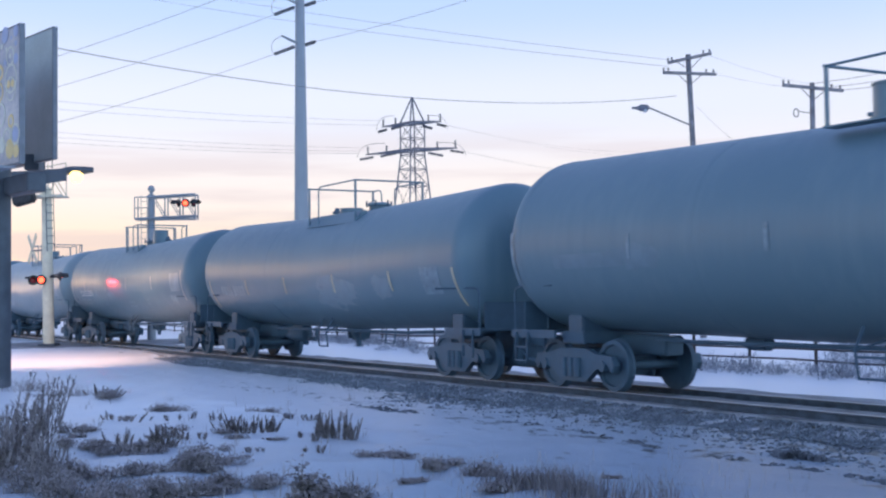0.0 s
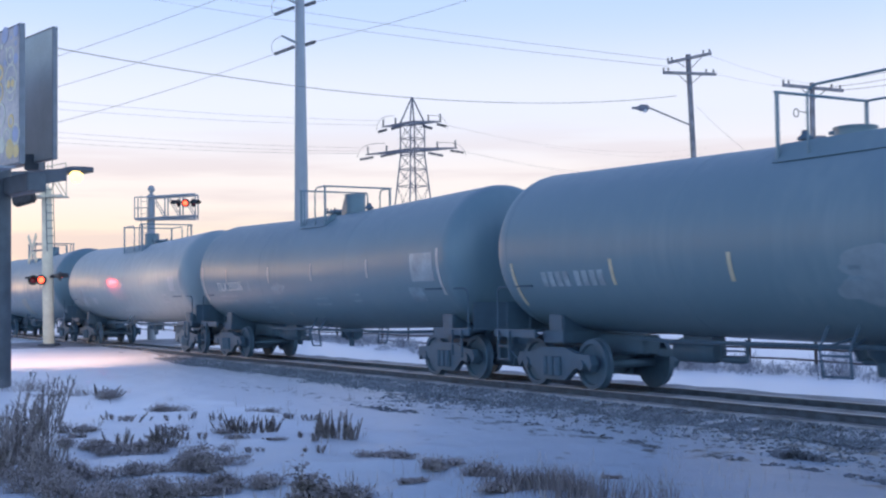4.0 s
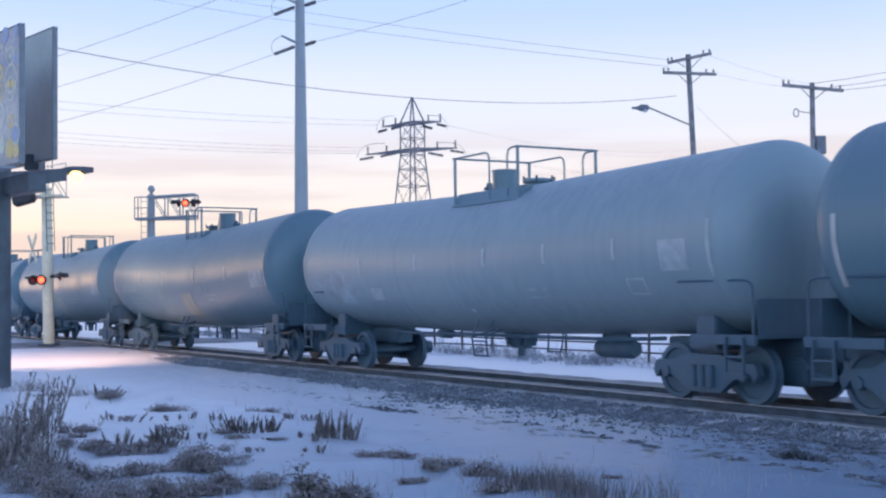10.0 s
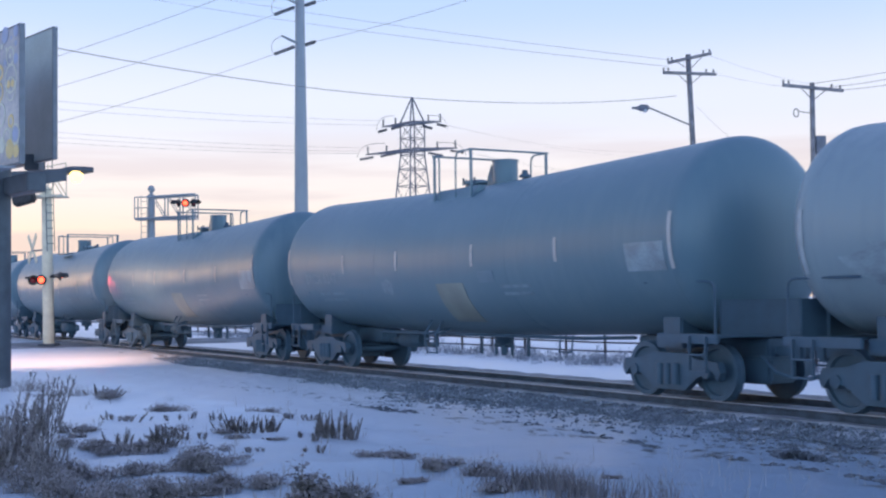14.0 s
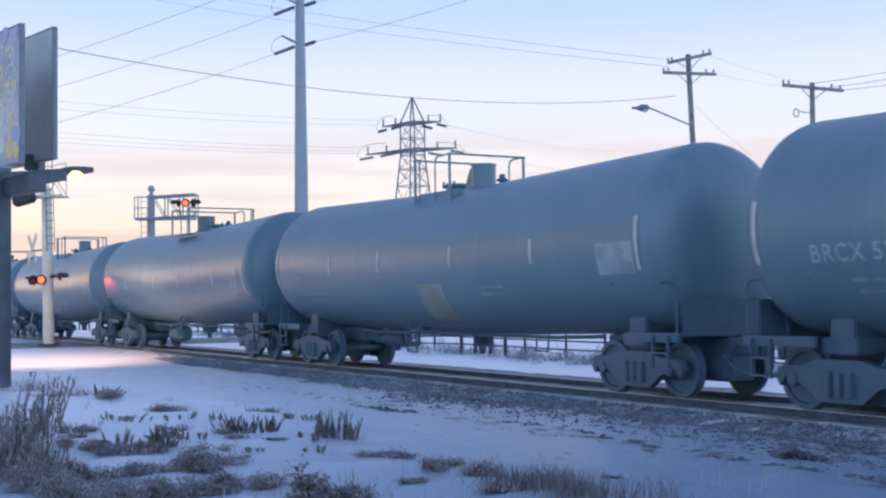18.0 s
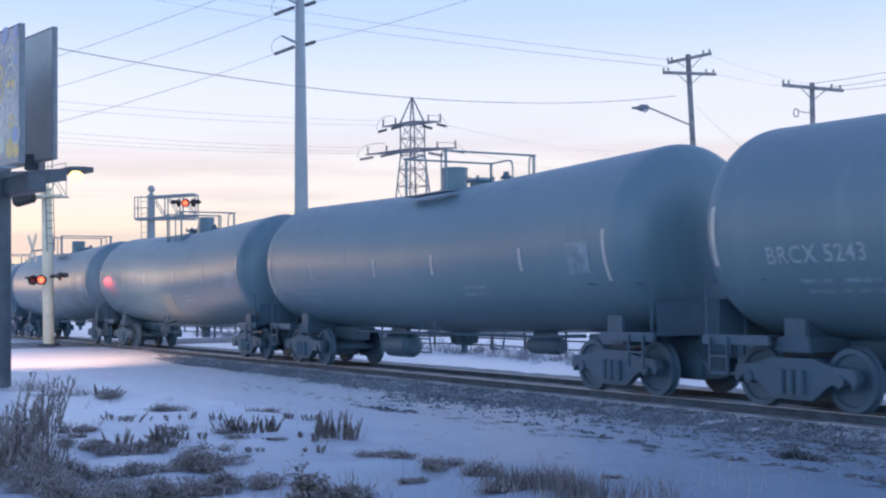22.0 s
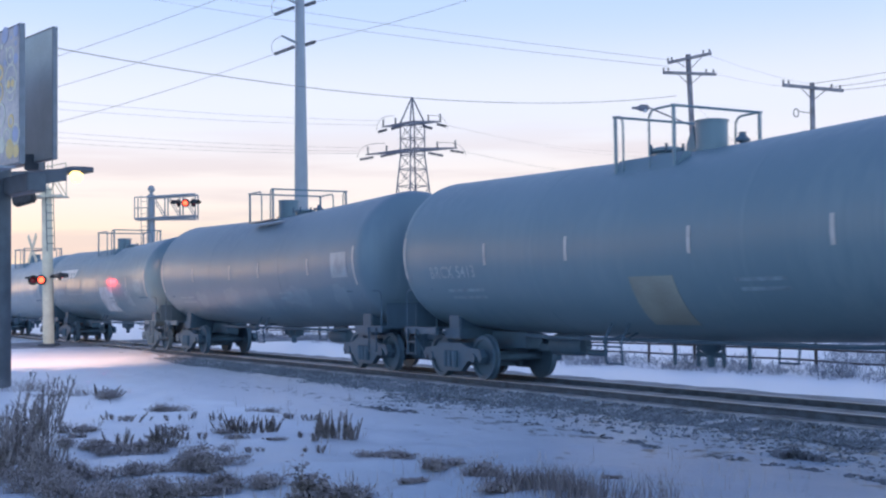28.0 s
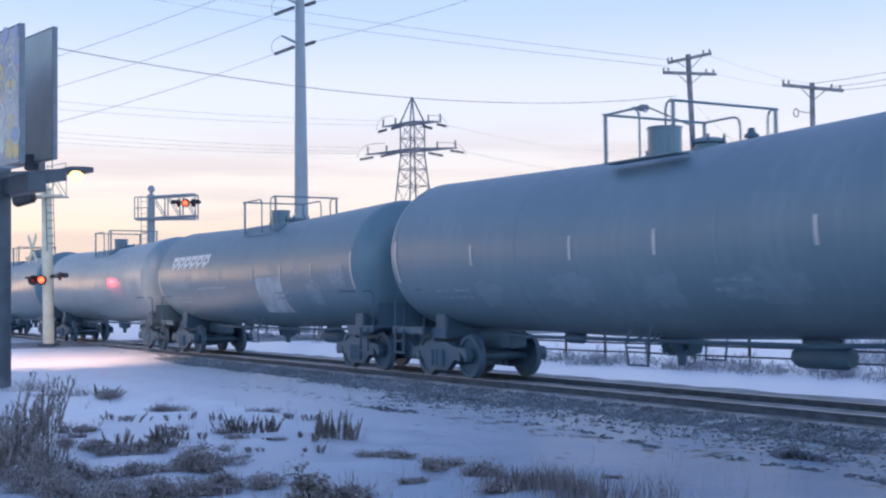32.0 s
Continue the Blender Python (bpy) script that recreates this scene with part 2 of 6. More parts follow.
M_TIE = mat("weathered_tie_wood", (0.085, 0.08, 0.08), 0.85, 0, 0.4, 4, 40, 0.5, per=0.2)
M_BALLAST = mat("crushed_stone", (0.13, 0.152, 0.185), 0.9, 0, 0.35, 9, 30, 0.8, 0.03, tint=(0.205, 0.23, 0.265))


def dust_with_snow(m):
    """Snow caught on the upward faces."""
    nt = m.node_tree
    bsdf = nt.nodes["Principled BSDF"]
    src = bsdf.inputs["Base Color"].links[0].from_socket
    geo = nt.nodes.new("ShaderNodeNewGeometry")
    sep = nt.nodes.new("ShaderNodeSeparateXYZ")
    nt.links.new(geo.outputs["Normal"], sep.inputs[0])
    n = nt.nodes.new("ShaderNodeTexNoise")
    n.inputs["Scale"].default_value, n.inputs["Detail"].default_value = 1.6, 4
    nt.links.new(geo.outputs["Position"], n.inputs["Vector"])
    mul = nt.nodes.new("ShaderNodeMath")
    mul.operation = "MULTIPLY"
    nt.links.new(sep.outputs[2], mul.inputs[0])
    nt.links.new(n.outputs[0], mul.inputs[1])
    r = nt.nodes.new("ShaderNodeValToRGB")
    r.color_ramp.elements[0].position, r.color_ramp.elements[1].position = 0.43, 0.57
    nt.links.new(mul.outputs[0], r.inputs[0])
    mix = nt.nodes.new("ShaderNodeMix")
    mix.data_type = "RGBA"
    nt.links.new(r.outputs[0], mix.inputs["Factor"])
    nt.links.new(src, mix.inputs["A"])
    mix.inputs["B"].default_value = (0.6, 0.6, 0.64, 1)
    nt.links.new(mix.outputs["Result"], bsdf.inputs["Base Color"])


dust_with_snow(M_BALLAST)
M_STEEL = mat("weathered_steel_pole", (0.33, 0.345, 0.36), 0.6, 0.1, 0.08, 0.7, 40, 0.1)
M_GALV = mat("galvanised_steel", (0.18, 0.18, 0.205), 0.6, 0.2, 0.2, 4, 50, 0.1)
M_WOOD = mat("weathered_pole_wood", (0.25, 0.225, 0.225), 0.85, 0, 0.35, 3, 50, 0.4)
M_PORC = mat("grey_porcelain", (0.11, 0.11, 0.125), 0.3, 0, 0.2, 6, 50, 0)
M_WIRE = mat("dull_aluminium_wire", (0.2, 0.2, 0.21), 0.5, 0.6, 0.1, 4, 40, 0)
M_WHITE = mat("white_signal_paint", (0.7, 0.63, 0.47), 0.5, 0, 0.12, 3, 40, 0.1)
M_BLACK = mat("black_signal_paint", (0.03, 0.03, 0.032), 0.6, 0, 0.3, 5, 50, 0.1)
M_STRIP = mat("white_reflective_tape", (0.46, 0.44, 0.42), 0.4, 0, 0.15, 6, 60, 0)
M_DULL = mat("dulled_reflective_tape", (0.36, 0.4, 0.42), 0.4, 0, 0.15, 6, 60, 0)
M_TAPE = mat("yellowed_reflective_tape", (0.52, 0.44, 0.3), 0.4, 0, 0.15, 6, 60, 0)
M_MARK = mat("fresh_white_lettering", (0.78, 0.75, 0.7), 0.5, 0, 0.1, 6, 60, 0)
M_STENCIL = mat("white_stencil_paint", (0.31, 0.355, 0.385), 0.6, 0, 0.15, 5, 60, 0)
M_PALE = mat("pale_decal_film", (0.27, 0.33, 0.36), 0.4, 0, 0.35, 2, 30, 0, rough_var=0.06, spec=0.6)
M_FAINT = mat("faint_pale_film", (0.175, 0.245, 0.285), 0.36, 0, 0.3, 5, 40, 0, rough_var=0.06, spec=0.6)
M_GHOST = mat("ghost_of_old_paint", (0.142, 0.208, 0.248), 0.36, 0, 0.12, 3, 40, 0, rough_var=0.06, spec=0.6)
M_SOIL = mat("frozen_soil_clods", (0.075, 0.085, 0.1), 0.95, 0, 0.4, 6, 40, 0.4, 0.02, tint=(0.15, 0.16, 0.18))
M_SPILL = mat("old_dry_spill", (0.165, 0.23, 0.27), 0.36, 0, 0.1, 5, 40, 0, rough_var=0.06, spec=0.6)
M_PALE_DUST = mat("pale_road_dust", (0.2, 0.258, 0.29), 0.4, 0, 0.1, 5, 40, 0, rough_var=0.06, spec=0.6)
M_PLATE = mat("chalky_white_plate", (0.4, 0.43, 0.45), 0.6, 0, 0.3, 2, 30, 0)
M_YELLOW = mat("faded_yellow_decal", (0.235, 0.25, 0.215), 0.4, 0, 0.2, 1.2, 30, 0, rough_var=0.06, spec=0.6)
M_DRY = mat("dead_grass_stalks", (0.36, 0.32, 0.3), 0.9, 0, 0.4, 4, 30, 0, per=0.1)
M_SAGE = mat("dead_brush_twigs", (0.3, 0.262, 0.255), 0.9, 0, 0.4, 4, 30, 0)
M_STRAW = mat("dark_dry_grass", (0.2, 0.175, 0.175), 0.9, 0, 0.4, 4, 30, 0)
M_FROST = mat("frosted_brush", (0.33, 0.335, 0.36), 0.9, 0, 0.5, 2, 30, 0)
M_FENCE = mat("rusty_fence_pipe", (0.09, 0.075, 0.07), 0.8, 0.1, 0.35, 4, 50, 0.2)
M_PANEL = mat("billboard_back_panel", (0.4, 0.44, 0.43), 0.6, 0, 0.2, 0.6, 20, 0.05)
M_RED = glow("lit_red_lens", (1.0, 0.09, 0.04), 5.0)
M_AMBER = glow("lit_sodium_lens", (1.0, 0.7, 0.22), 3.0)


# ---- mesh code ----
def mesh_of(bm, name, material, smooth=True):
    me = bpy.data.meshes.new(name)
    bm.to_mesh(me)
    bm.free()
    me.materials.append(material)
    if smooth:
        for p in me.polygons:
            p.use_smooth = True
        me.set_sharp_from_angle(angle=radians(40))
    return me


def part(name, bm, material, parent, label="", smooth=True):
    ob = new(name, mesh_of(bm, name, material, smooth))
    ob.parent = parent
    if label:
        ob["label"] = label
    return ob


def thing(name, m=None):
    ob = new(name)
    ob.matrix_basis = m or Matrix()
    return ob


def box(bm, c, size, rot=None, bev=0.0):
    r = bmesh.ops.create_cube(bm, size=1.0)
    vs = r["verts"]
    m = Matrix.Translation(c) @ (rot or Matrix()) @ Matrix.Diagonal((*size, 1))
    bmesh.ops.transform(bm, matrix=m, verts=vs)
    if bev:
        es = list({e for v in vs for e in v.link_edges})
        bmesh.ops.bevel(bm, geom=es, offset=bev, segments=2, affect="EDGES")
    return bm


def rod(bm, a, b, r0, r1=None, seg=8, caps=True):
    a, b = Vector(a), Vector(b)
    r1 = r0 if r1 is None else r1
    q = (b - a).to_track_quat("Z", "Y").to_matrix()
    rings = []
    for c, r in ((a, r0), (b, r1)):
        rings.append([bm.verts.new(c + q @ Vector((r * math.cos(k * math.tau / seg), r * math.sin(k * math.tau / seg), 0))) for k in range(seg)])
    for k in range(seg):
        bm.faces.new((rings[0][k], rings[0][(k + 1) % seg], rings[1][(k + 1) % seg], rings[1][k]))
    if caps:
        bm.faces.new(rings[0][::-1])
        bm.faces.new(rings[1])
    return bm


def pipe(bm, pts, r, seg=6):
    pts = [Vector(p) for p in pts]
    rings = []
    up = Vector((0.13, 0.21, 1)).normalized()
    for i, p in enumerate(pts):
        d = (pts[min(i + 1, len(pts) - 1)] - pts[max(i - 1, 0)]).normalized()
        u = d.cross(up)
        if u.length < 0.05:
            u = d.cross(Vector((1, 0.3, 0)))
        u.normalize()
        w = d.cross(u)
        rings.append([bm.verts.new(p + r * (math.cos(k * math.tau / seg) * u + math.sin(k * math.tau / seg) * w)) for k in range(seg)])
    for a, b in zip(rings, rings[1:]):
        for k in range(seg):
            bm.faces.new((a[k], a[(k + 1) % seg], b[(k + 1) % seg], b[k]))
    bm.faces.new(rings[0][::-1])
    bm.faces.new(rings[-1])
    return bm


def lathe(bm, prof, origin=(0, 0, 0), axis="z", seg=24):
    """prof: (along, radius) pairs; closes at zero radius."""
    o = Vector(origin)
    rings = []
    for h, r in prof:
        if r < 1e-5:
            rings.append([bm.verts.new(o + (Vector((0, 0, h)) if axis == "z" else Vector((h, 0, 0)) if axis == "x" else Vector((0, h, 0))))])
            continue
        ring = []
        for k in range(seg):
            a = k * math.tau / seg
            c, s_ = r * math.cos(a), r * math.sin(a)
            ring.append(bm.verts.new(o + (Vector((c, s_, h)) if axis == "z" else Vector((h, c, s_)) if axis == "x" else Vector((s_, h, c)))))
        rings.append(ring)
    for a, b in zip(rings, rings[1:]):
        for k in range(seg):
            q = []
            for v in (a[k % len(a)], a[(k + 1) % len(a)], b[(k + 1) % len(b)], b[k % len(b)]):
                if v not in q:
                    q.append(v)
            if len(q) > 2:
                bm.faces.new(q)
    for ring, flip in ((rings[0], True), (rings[-1], False)):
        if len(ring) > 2:
            bm.faces.new(ring[::-1] if flip else ring)
    return bm


def B():
    return bmesh.new()


# ---- ground ----
def ground_z(x, y):
    p, s = ps(x, y)
    rough = min(1.0, max(0.0, (p - 10.2) / 0.8)) * min(1.0, max(0.0, (13.2 - p) / 0.6))
    lump = noise.noise(Vector((p * 3.6, s * 1.9, 3))) + 0.6 * noise.noise(Vector((p * 7.5, s * 5.0, 8)))
    z = Z_GROUND + (0.008 + 0.026 * rough) * lump + 0.05 * noise.noise(Vector((x * 0.25, y * 0.25, 0))) + (0.03 + 0.05 * min(1.0, max(0.0, (10.0 - p) / 1.5))) * noise.noise(Vector((x * 1.1, y * 1.1, 4)))
    q = min(1.0, max(0.0, (s - 41.0) / 8.0)) * min(1.0, max(0.0, (p - 2.0) / 8.0))
    z = z * (1 - q) - 0.1 * q
    k = min(1.0, max(0.0, (p - 11.2) / 1.6)) * min(1.0, max(0.0, (19.0 - p) / 1.6))
    return z + (1 - q) * k * (0.02 - 0.03 * noise.noise(Vector((x * 0.4, y * 0.4, 9))))


def build_ground():
    def axis(lo, hi, step, far):
        a = list(np.arange(lo, hi + 1e-6, step))
        d, q = step, hi
        while q < far:
            d = min(d * 1.06, 0.45) if abs(q) < 75 else d * 1.25
            q += d
            a.append(q)
        d, q = step, lo
        while q > -far:
            d = min(d * 1.06, 0.45) if abs(q) < 75 else d * 1.25
            q -= d
            a.insert(0, q)
        return a
    xs, ys = axis(-14, 13, 0.11, 3000), axis(11, 36, 0.13, 3000)
    verts = [(x, y, ground_z(x, y) if abs(x) < 150 and abs(y) < 200 else Z_GROUND) for y in ys for x in xs]
    n = len(xs)
    faces = [(j * n + i, j * n + i + 1, (j + 1) * n + i + 1, (j + 1) * n + i) for j in range(len(ys) - 1) for i in range(n - 1)]
    me = bpy.data.meshes.new("ground")
    me.from_pydata(verts, [], faces)
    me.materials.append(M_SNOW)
    for f in me.polygons:
        f.use_smooth = True
    tagged(new("ground", me), "trodden snow over gravel and dead grass", "ground", kind="structure")


build_ground()


# ---- railway track ----
def bed_z(q):
    """Height of the ballast q metres across from the track's middle, on the near side."""
    return -0.17 + (Z_GROUND + 0.03 + 0.17) * min(1.0, max(0.0, (-q - 1.15) / 0.65))


def build_track():
    bed = B()
    prof = [(-2.15, Z_GROUND - 0.1), (-1.8, Z_GROUND + 0.03), (-1.15, -0.17), (1.5, Z_TIE), (2.3, Z_GROUND - 0.1)]
    ss = [-30 + 1.5 * k for k in range(190)]
    rows = [[bed.verts.new(at(P_MID + q + 0.06 * noise.noise(Vector((s * 0.7, q, 2))), s, z + 0.02 * noise.noise(Vector((s, q, 7))))) for q, z in prof] for s in ss]
    for a, b in zip(rows, rows[1:]):
        for k in range(len(prof) - 1):
            bed.faces.new((a[k], a[k + 1], b[k + 1], b[k]))
    ob = tagged(new("ballast_bed", mesh_of(bed, "ballast_bed", M_BALLAST)), "grey crushed stone ballast dusted with snow", "ballast", kind="structure")
    track = tagged(thing("railway_track", TRACK), "pair of polished steel rails on wooden sleepers", "railway track", kind="structure")
    for side in (-1, 1):
        y = side * GAUGE / 2
        rail = B()
        sec = [(-0.07, -0.172), (0.07, -0.172), (0.07, -0.16), (0.012, -0.14), (0.012, -0.04), (0.036, -0.032), (0.036, -0.006), (-0.036, -0.006), (-0.036, -0.032), (-0.012, -0.04), (-0.012, -0.14), (-0.07, -0.16)]
        ends = [[rail.verts.new((x, y + q, z)) for q, z in sec] for x in (30, -250)]
        for k in range(len(sec)):
            rail.faces.new((ends[0][k], ends[0][(k + 1) % len(sec)], ends[1][(k + 1) % len(sec)], ends[1][k]))
        r = part("rail", rail, M_RAIL, track, "rusty rail with a polished head", smooth=False)
        head = B()
        box(head, (-110, y, -0.007), (280, 0.074, 0.018), bev=0.007)
        part("rail_head", head, M_RAIL_HEAD, r, "bright polished running surface", smooth=False)
    tie = mesh_of(box(B(), (0, 0, 0), (0.23, 2.6, 0.16), bev=0.015), "sleeper", M_TIE, False)
    rng = random.Random(3)
    for k in range(190):
        t = new("sleeper", tie)
        t.parent = track
        t.matrix_basis = pose(12 - 0.55 * k, rng.uniform(-0.04, 0.04), -0.175 - 0.08 + rng.uniform(-0.012, 0.008), 0, 0, rng.uniform(-1.2, 1.2))
    # trodden snow between the rails and over the sleeper ends
    for name, q0, q1, z, seed in (("track_snow", -0.66, 0.66, -0.088, 1), ("shoulder_snow", -1.16, -0.82, -0.122, 5), ("shoulder_snow", 0.82, 2.4, -0.075, 9)):
        bm = B()
        qs = [q0 + (q1 - q0) * k / 6 for k in range(7)]
        rows = []
        for k in range(400):
            s = -10 + 0.3 * k
            row = []
            for j, q in enumerate(qs):
                edge = 0.1 if j == 0 and seed == 5 else 0.05 if j in (0, 6) else 0.0
                n = noise.noise(Vector((s * 1.3, q * 2.0, seed))) + 0.5 * noise.noise(Vector((s * 4.0, q * 6.0, seed)))
                qq = q + ((0.06 if seed == 5 else 0.12) * noise.noise(Vector((s * 1.6, seed, 3.0))) if (j == 0 and seed == 5) or (j == 6 and seed == 9) else 0.0)
                drop = 0.14 if j == 6 and seed == 9 else 0.0
                row.append(bm.verts.new(at(P_MID + qq, s, z + (0.03 if seed == 9 else 0.014) * n - edge - drop)))
            rows.append(row)
        for a, b in zip(rows, rows[1:]):
            for k in range(6):
                bm.faces.new((a[k], a[k + 1], b[k + 1], b[k]))
        tagged(new(name, mesh_of(bm, name, M_TRACKSNOW)), "dirty packed snow lying along the rails", "snow", kind="structure")
    # stones
    stones = B()
    for k in range(15000):
        s = rng.uniform(6, 44) if k % 3 else rng.uniform(6, 30)
        q = rng.uniform(-1.95, -1.06) if k % 6 else -1.8 - abs(rng.gauss(0, 0.8 if s < 24 else 0.3))
        r = rng.uniform(0.012, 0.034) * (1.0 if s < 20 else 1.3)
        p = P_MID + q
        c = at(p, s)
        c.z = max(bed_z(q) if q > -1.95 else -9.0, ground_z(c.x, c.y)) + r * 0.25
        rt = Euler((rng.uniform(0, 6), rng.uniform(0, 6), rng.uniform(0, 6))).to_matrix()
        vs = [stones.verts.new(c + rt @ Vector((dx * r * rng.uniform(0.7, 1.3), dy * r * rng.uniform(0.7, 1.3), dz * r * rng.uniform(0.6, 1.1)))) for dx, dy, dz in ((1, 0, 0), (-1, 0, 0), (0, 1, 0), (0, -1, 0), (0, 0, 1), (0, 0, -1))]
        for a, b, d in ((0, 2, 4), (2, 1, 4), (1, 3, 4), (3, 0, 4), (2, 0, 5), (1, 2, 5), (3, 1, 5), (0, 3, 5)):
            stones.faces.new((vs[a], vs[b], vs[d]))
    tagged(new("ballast_stones", mesh_of(stones, "ballast_stones", M_BALLAST, False)), "loose grey ballast stones beside the rails", "gravel", kind="stuff")


build_track()


def road_crossing():
    """The road that meets the railway at the signals: worn asphalt under thin slush, flush with the rails."""
    bm = B()
    ps_ = [7 + 0.75 * k for k in range(72)]
    rows = []
    for p in ps_:
        row = []
        for j in range(9):
            s = 55.0 + 1.0 * j + 0.15 * noise.noise(Vector((p * 0.6, j, 3)))
            row.append(bm.verts.new(at(p, s, -0.03 - (0.12 if j in (0, 8) else 0.0) + 0.008 * noise.noise(Vector((p, s, 1))))))
        rows.append(row)
    for a, b in zip(rows, rows[1:]):
        for j in range(8):
            bm.faces.new((a[j], b[j], b[j + 1], a[j + 1]))
    tagged(new("road", mesh_of(bm, "road", M_ROAD)), "worn grey asphalt road thinly covered with slush", "road", kind="structure")


M_ROAD = mat("slushy_asphalt", (0.12, 0.12, 0.125), 0.7, 0, 0.3, 0.8, 14, 0.4, 0.02, tint=(0.26, 0.26, 0.275))
road_crossing()


def lump_mesh(name, seed, material, flat):
    """A small angular stone or clod of unit size."""
    rng = random.Random(seed)
    bm = B()
    bmesh.ops.create_icosphere(bm, subdivisions=1, radius=1.0)
    for v in bm.verts:
        v.co *= rng.uniform(0.7, 1.2)
        v.co.z *= flat
    return mesh_of(bm, name, material, False)


def loose_pieces():
    rng = random.Random(77)
    bed = bpy.data.objects["ballast_bed"]
    shapes = [lump_mesh("stone", k, M_BALLAST, 0.75) for k in range(6)]
    for k in range(290):
        s, q = rng.uniform(9.0, 19.0), rng.uniform(-1.95, -1.1)
        c = at(P_MID + q, s)
        z = max(bed_z(q), ground_z(c.x, c.y))
        o = new("stone", rng.choice(shapes))
        o.parent = bed
        r = rng.uniform(0.022, 0.045)
        o.matrix_basis = pose(c.x, c.y, z + 0.3 * r, rng.uniform(-40, 40), rng.uniform(-40, 40), rng.uniform(0, 360)) @ Matrix.Scale(r, 4)
    # clods thrown up in rows beside the ballast
    verts, faces = [], []
    protos = [lump_mesh("clod", 20 + k, M_SOIL, 0.5) for k in range(5)]
    for k in range(1500):
        s = rng.uniform(8.5, 24.0)
        drift = 0.07 * noise.noise(Vector((s * 0.9, 0, 5)))
        if k % 5 < 2:
            # one broken line of turned soil that bends away from the rails' side
            s = rng.uniform(8.5, 18.0)
            p = 11.05 + 0.3 * min(1.0, max(0.0, (s - 13.2) / 2.6)) + rng.gauss(0, 0.05) + drift
            if noise.noise(Vector((s * 2.1, 2, 2))) < 0.0 or k % 3 == 0:
                continue
        elif k % 5 == 2:
            s = rng.gauss(21.0, 0.6) if k % 2 else rng.gauss(11.6, 0.35)
            p = rng.gauss(10.75, 0.1) if k % 2 else rng.gauss(11.9, 0.1)
        else:
            p = rng.uniform(11.6, 13.3) + drift
            if noise.noise(Vector((s * 1.1, p * 2.6, 6))) < 0.05:
                continue
        c = at(p, s)
        r = rng.uniform(0.014, 0.04) * (1.5 if k % 9 == 0 else 1.0)
        m = pose(c.x, c.y, ground_z(c.x, c.y) + 0.15 * r, 0, 0, TURN + 90 + rng.gauss(0, 25)) @ Matrix.Diagonal((r * rng.uniform(1.0, 2.8), r * rng.uniform(0.8, 1.2), r, 1))
        base = len(verts)
        pm = rng.choice(protos)
        verts += [m @ v.co for v in pm.vertices]
        faces += [[base + i for i in f.vertices] for f in pm.polygons]
    me = bpy.data.meshes.new("soil_clods")
    me.from_pydata(verts, [], faces)
    me.materials.append(M_SOIL)
    tagged(new("soil_clods", me), "dark frozen clods in rows on the snow", "soil", kind="stuff")
    for pm in protos:
        bpy.data.meshes.remove(pm)


loose_pieces()

# ---- tank cars ----
WHEEL_R = 0.483
AXLE = 0.93                        # half the distance between a truck's axles
# radius, height of the axis at mid-length, rise of each half towards its end
TALL, MIDDLE, SHORT = (1.70, 2.665, 0.19), (1.70, 2.625, 0.19), (1.60, 2.575, 0.17)
HALF = 8.72


def rise(x, shape):
    """The tank's two halves slope down a little to the outlet in the middle."""
    return shape[2] * math.sqrt(x * x + 0.3) / HALF


def tank_profile(radius):
    """(x, radius) from end to end: dished heads on a straight shell."""
    h = 0.72
    out = []
    for k in range(15):
        a = k / 14 * math.pi / 2
        out.append((-HALF + h - h * math.cos(a) ** 0.9, radius * math.sin(a) ** 0.85 if k else 0.0))
    out += [(-HALF + h + 0.02, radius), (-6, radius), (-4, radius), (-2, radius), (-0.8, radius)]
    return out + [(-x, r) for x, r in out[::-1]]


def shell_bm(prof, shape, seg=64):
    bm = lathe(B(), prof, (0, 0, shape[1]), "x", seg)
    for v in bm.verts:
        v.co.z += rise(v.co.x, shape)
    return bm


def on_shell(x, z, out=0.0, shape=TALL):
    """A point of the camera-side shell at height z."""
    dz = z - shape[1] - rise(x, shape)
    r = shape[0] + out
    return Vector((x, -math.sqrt(max(0.0, r * r - dz * dz)), z))


def shell_patch(bm, x0, x1, z0, z1, shape, out=0.003, thick=0.005, n=8):
    """A thin curved plate that lies on the shell."""
    rows = []
    for k in range(n + 1):
        z = z0 + (z1 - z0) * k / n
        rows.append([bm.verts.new(on_shell(x0, z, o, shape)) for o in (out, out + thick)] + [bm.verts.new(on_shell(x1, z, o, shape)) for o in (out + thick, out)])
    for a, b in zip(rows, rows[1:]):
        for k in range(4):
            bm.faces.new((a[k], a[(k + 1) % 4], b[(k + 1) % 4], b[k]))
    bm.faces.new(rows[0][::-1])
    bm.faces.new(rows[-1])
    return bm


def wheelset_bm():
    bm = B()
    for side in (-1, 1):
        y = side * GAUGE / 2
        lathe(bm, [(y - side * 0.075, 0.0), (y - side * 0.075, 0.40), (y - side * 0.072, WHEEL_R + 0.026), (y - side * 0.045, WHEEL_R + 0.02), (y - side * 0.035, WHEEL_R), (y + side * 0.065, WHEEL_R - 0.006), (y + side * 0.068, 0.395), (y + side * 0.02, 0.375), (y + side * 0.0, 0.16), (y + side * 0.075, 0.14), (y + side * 0.08, 0.0)], axis="y", seg=28)
        lathe(bm, [(y + side * 0.08, 0.0), (y + side * 0.08, 0.085), (y + side * 0.30, 0.08), (y + side * 0.31, 0.0)], axis="y", seg=12)
    rod(bm, (0, -0.7, 0), (0, 0.7, 0), 0.085, seg=12)
    return bm


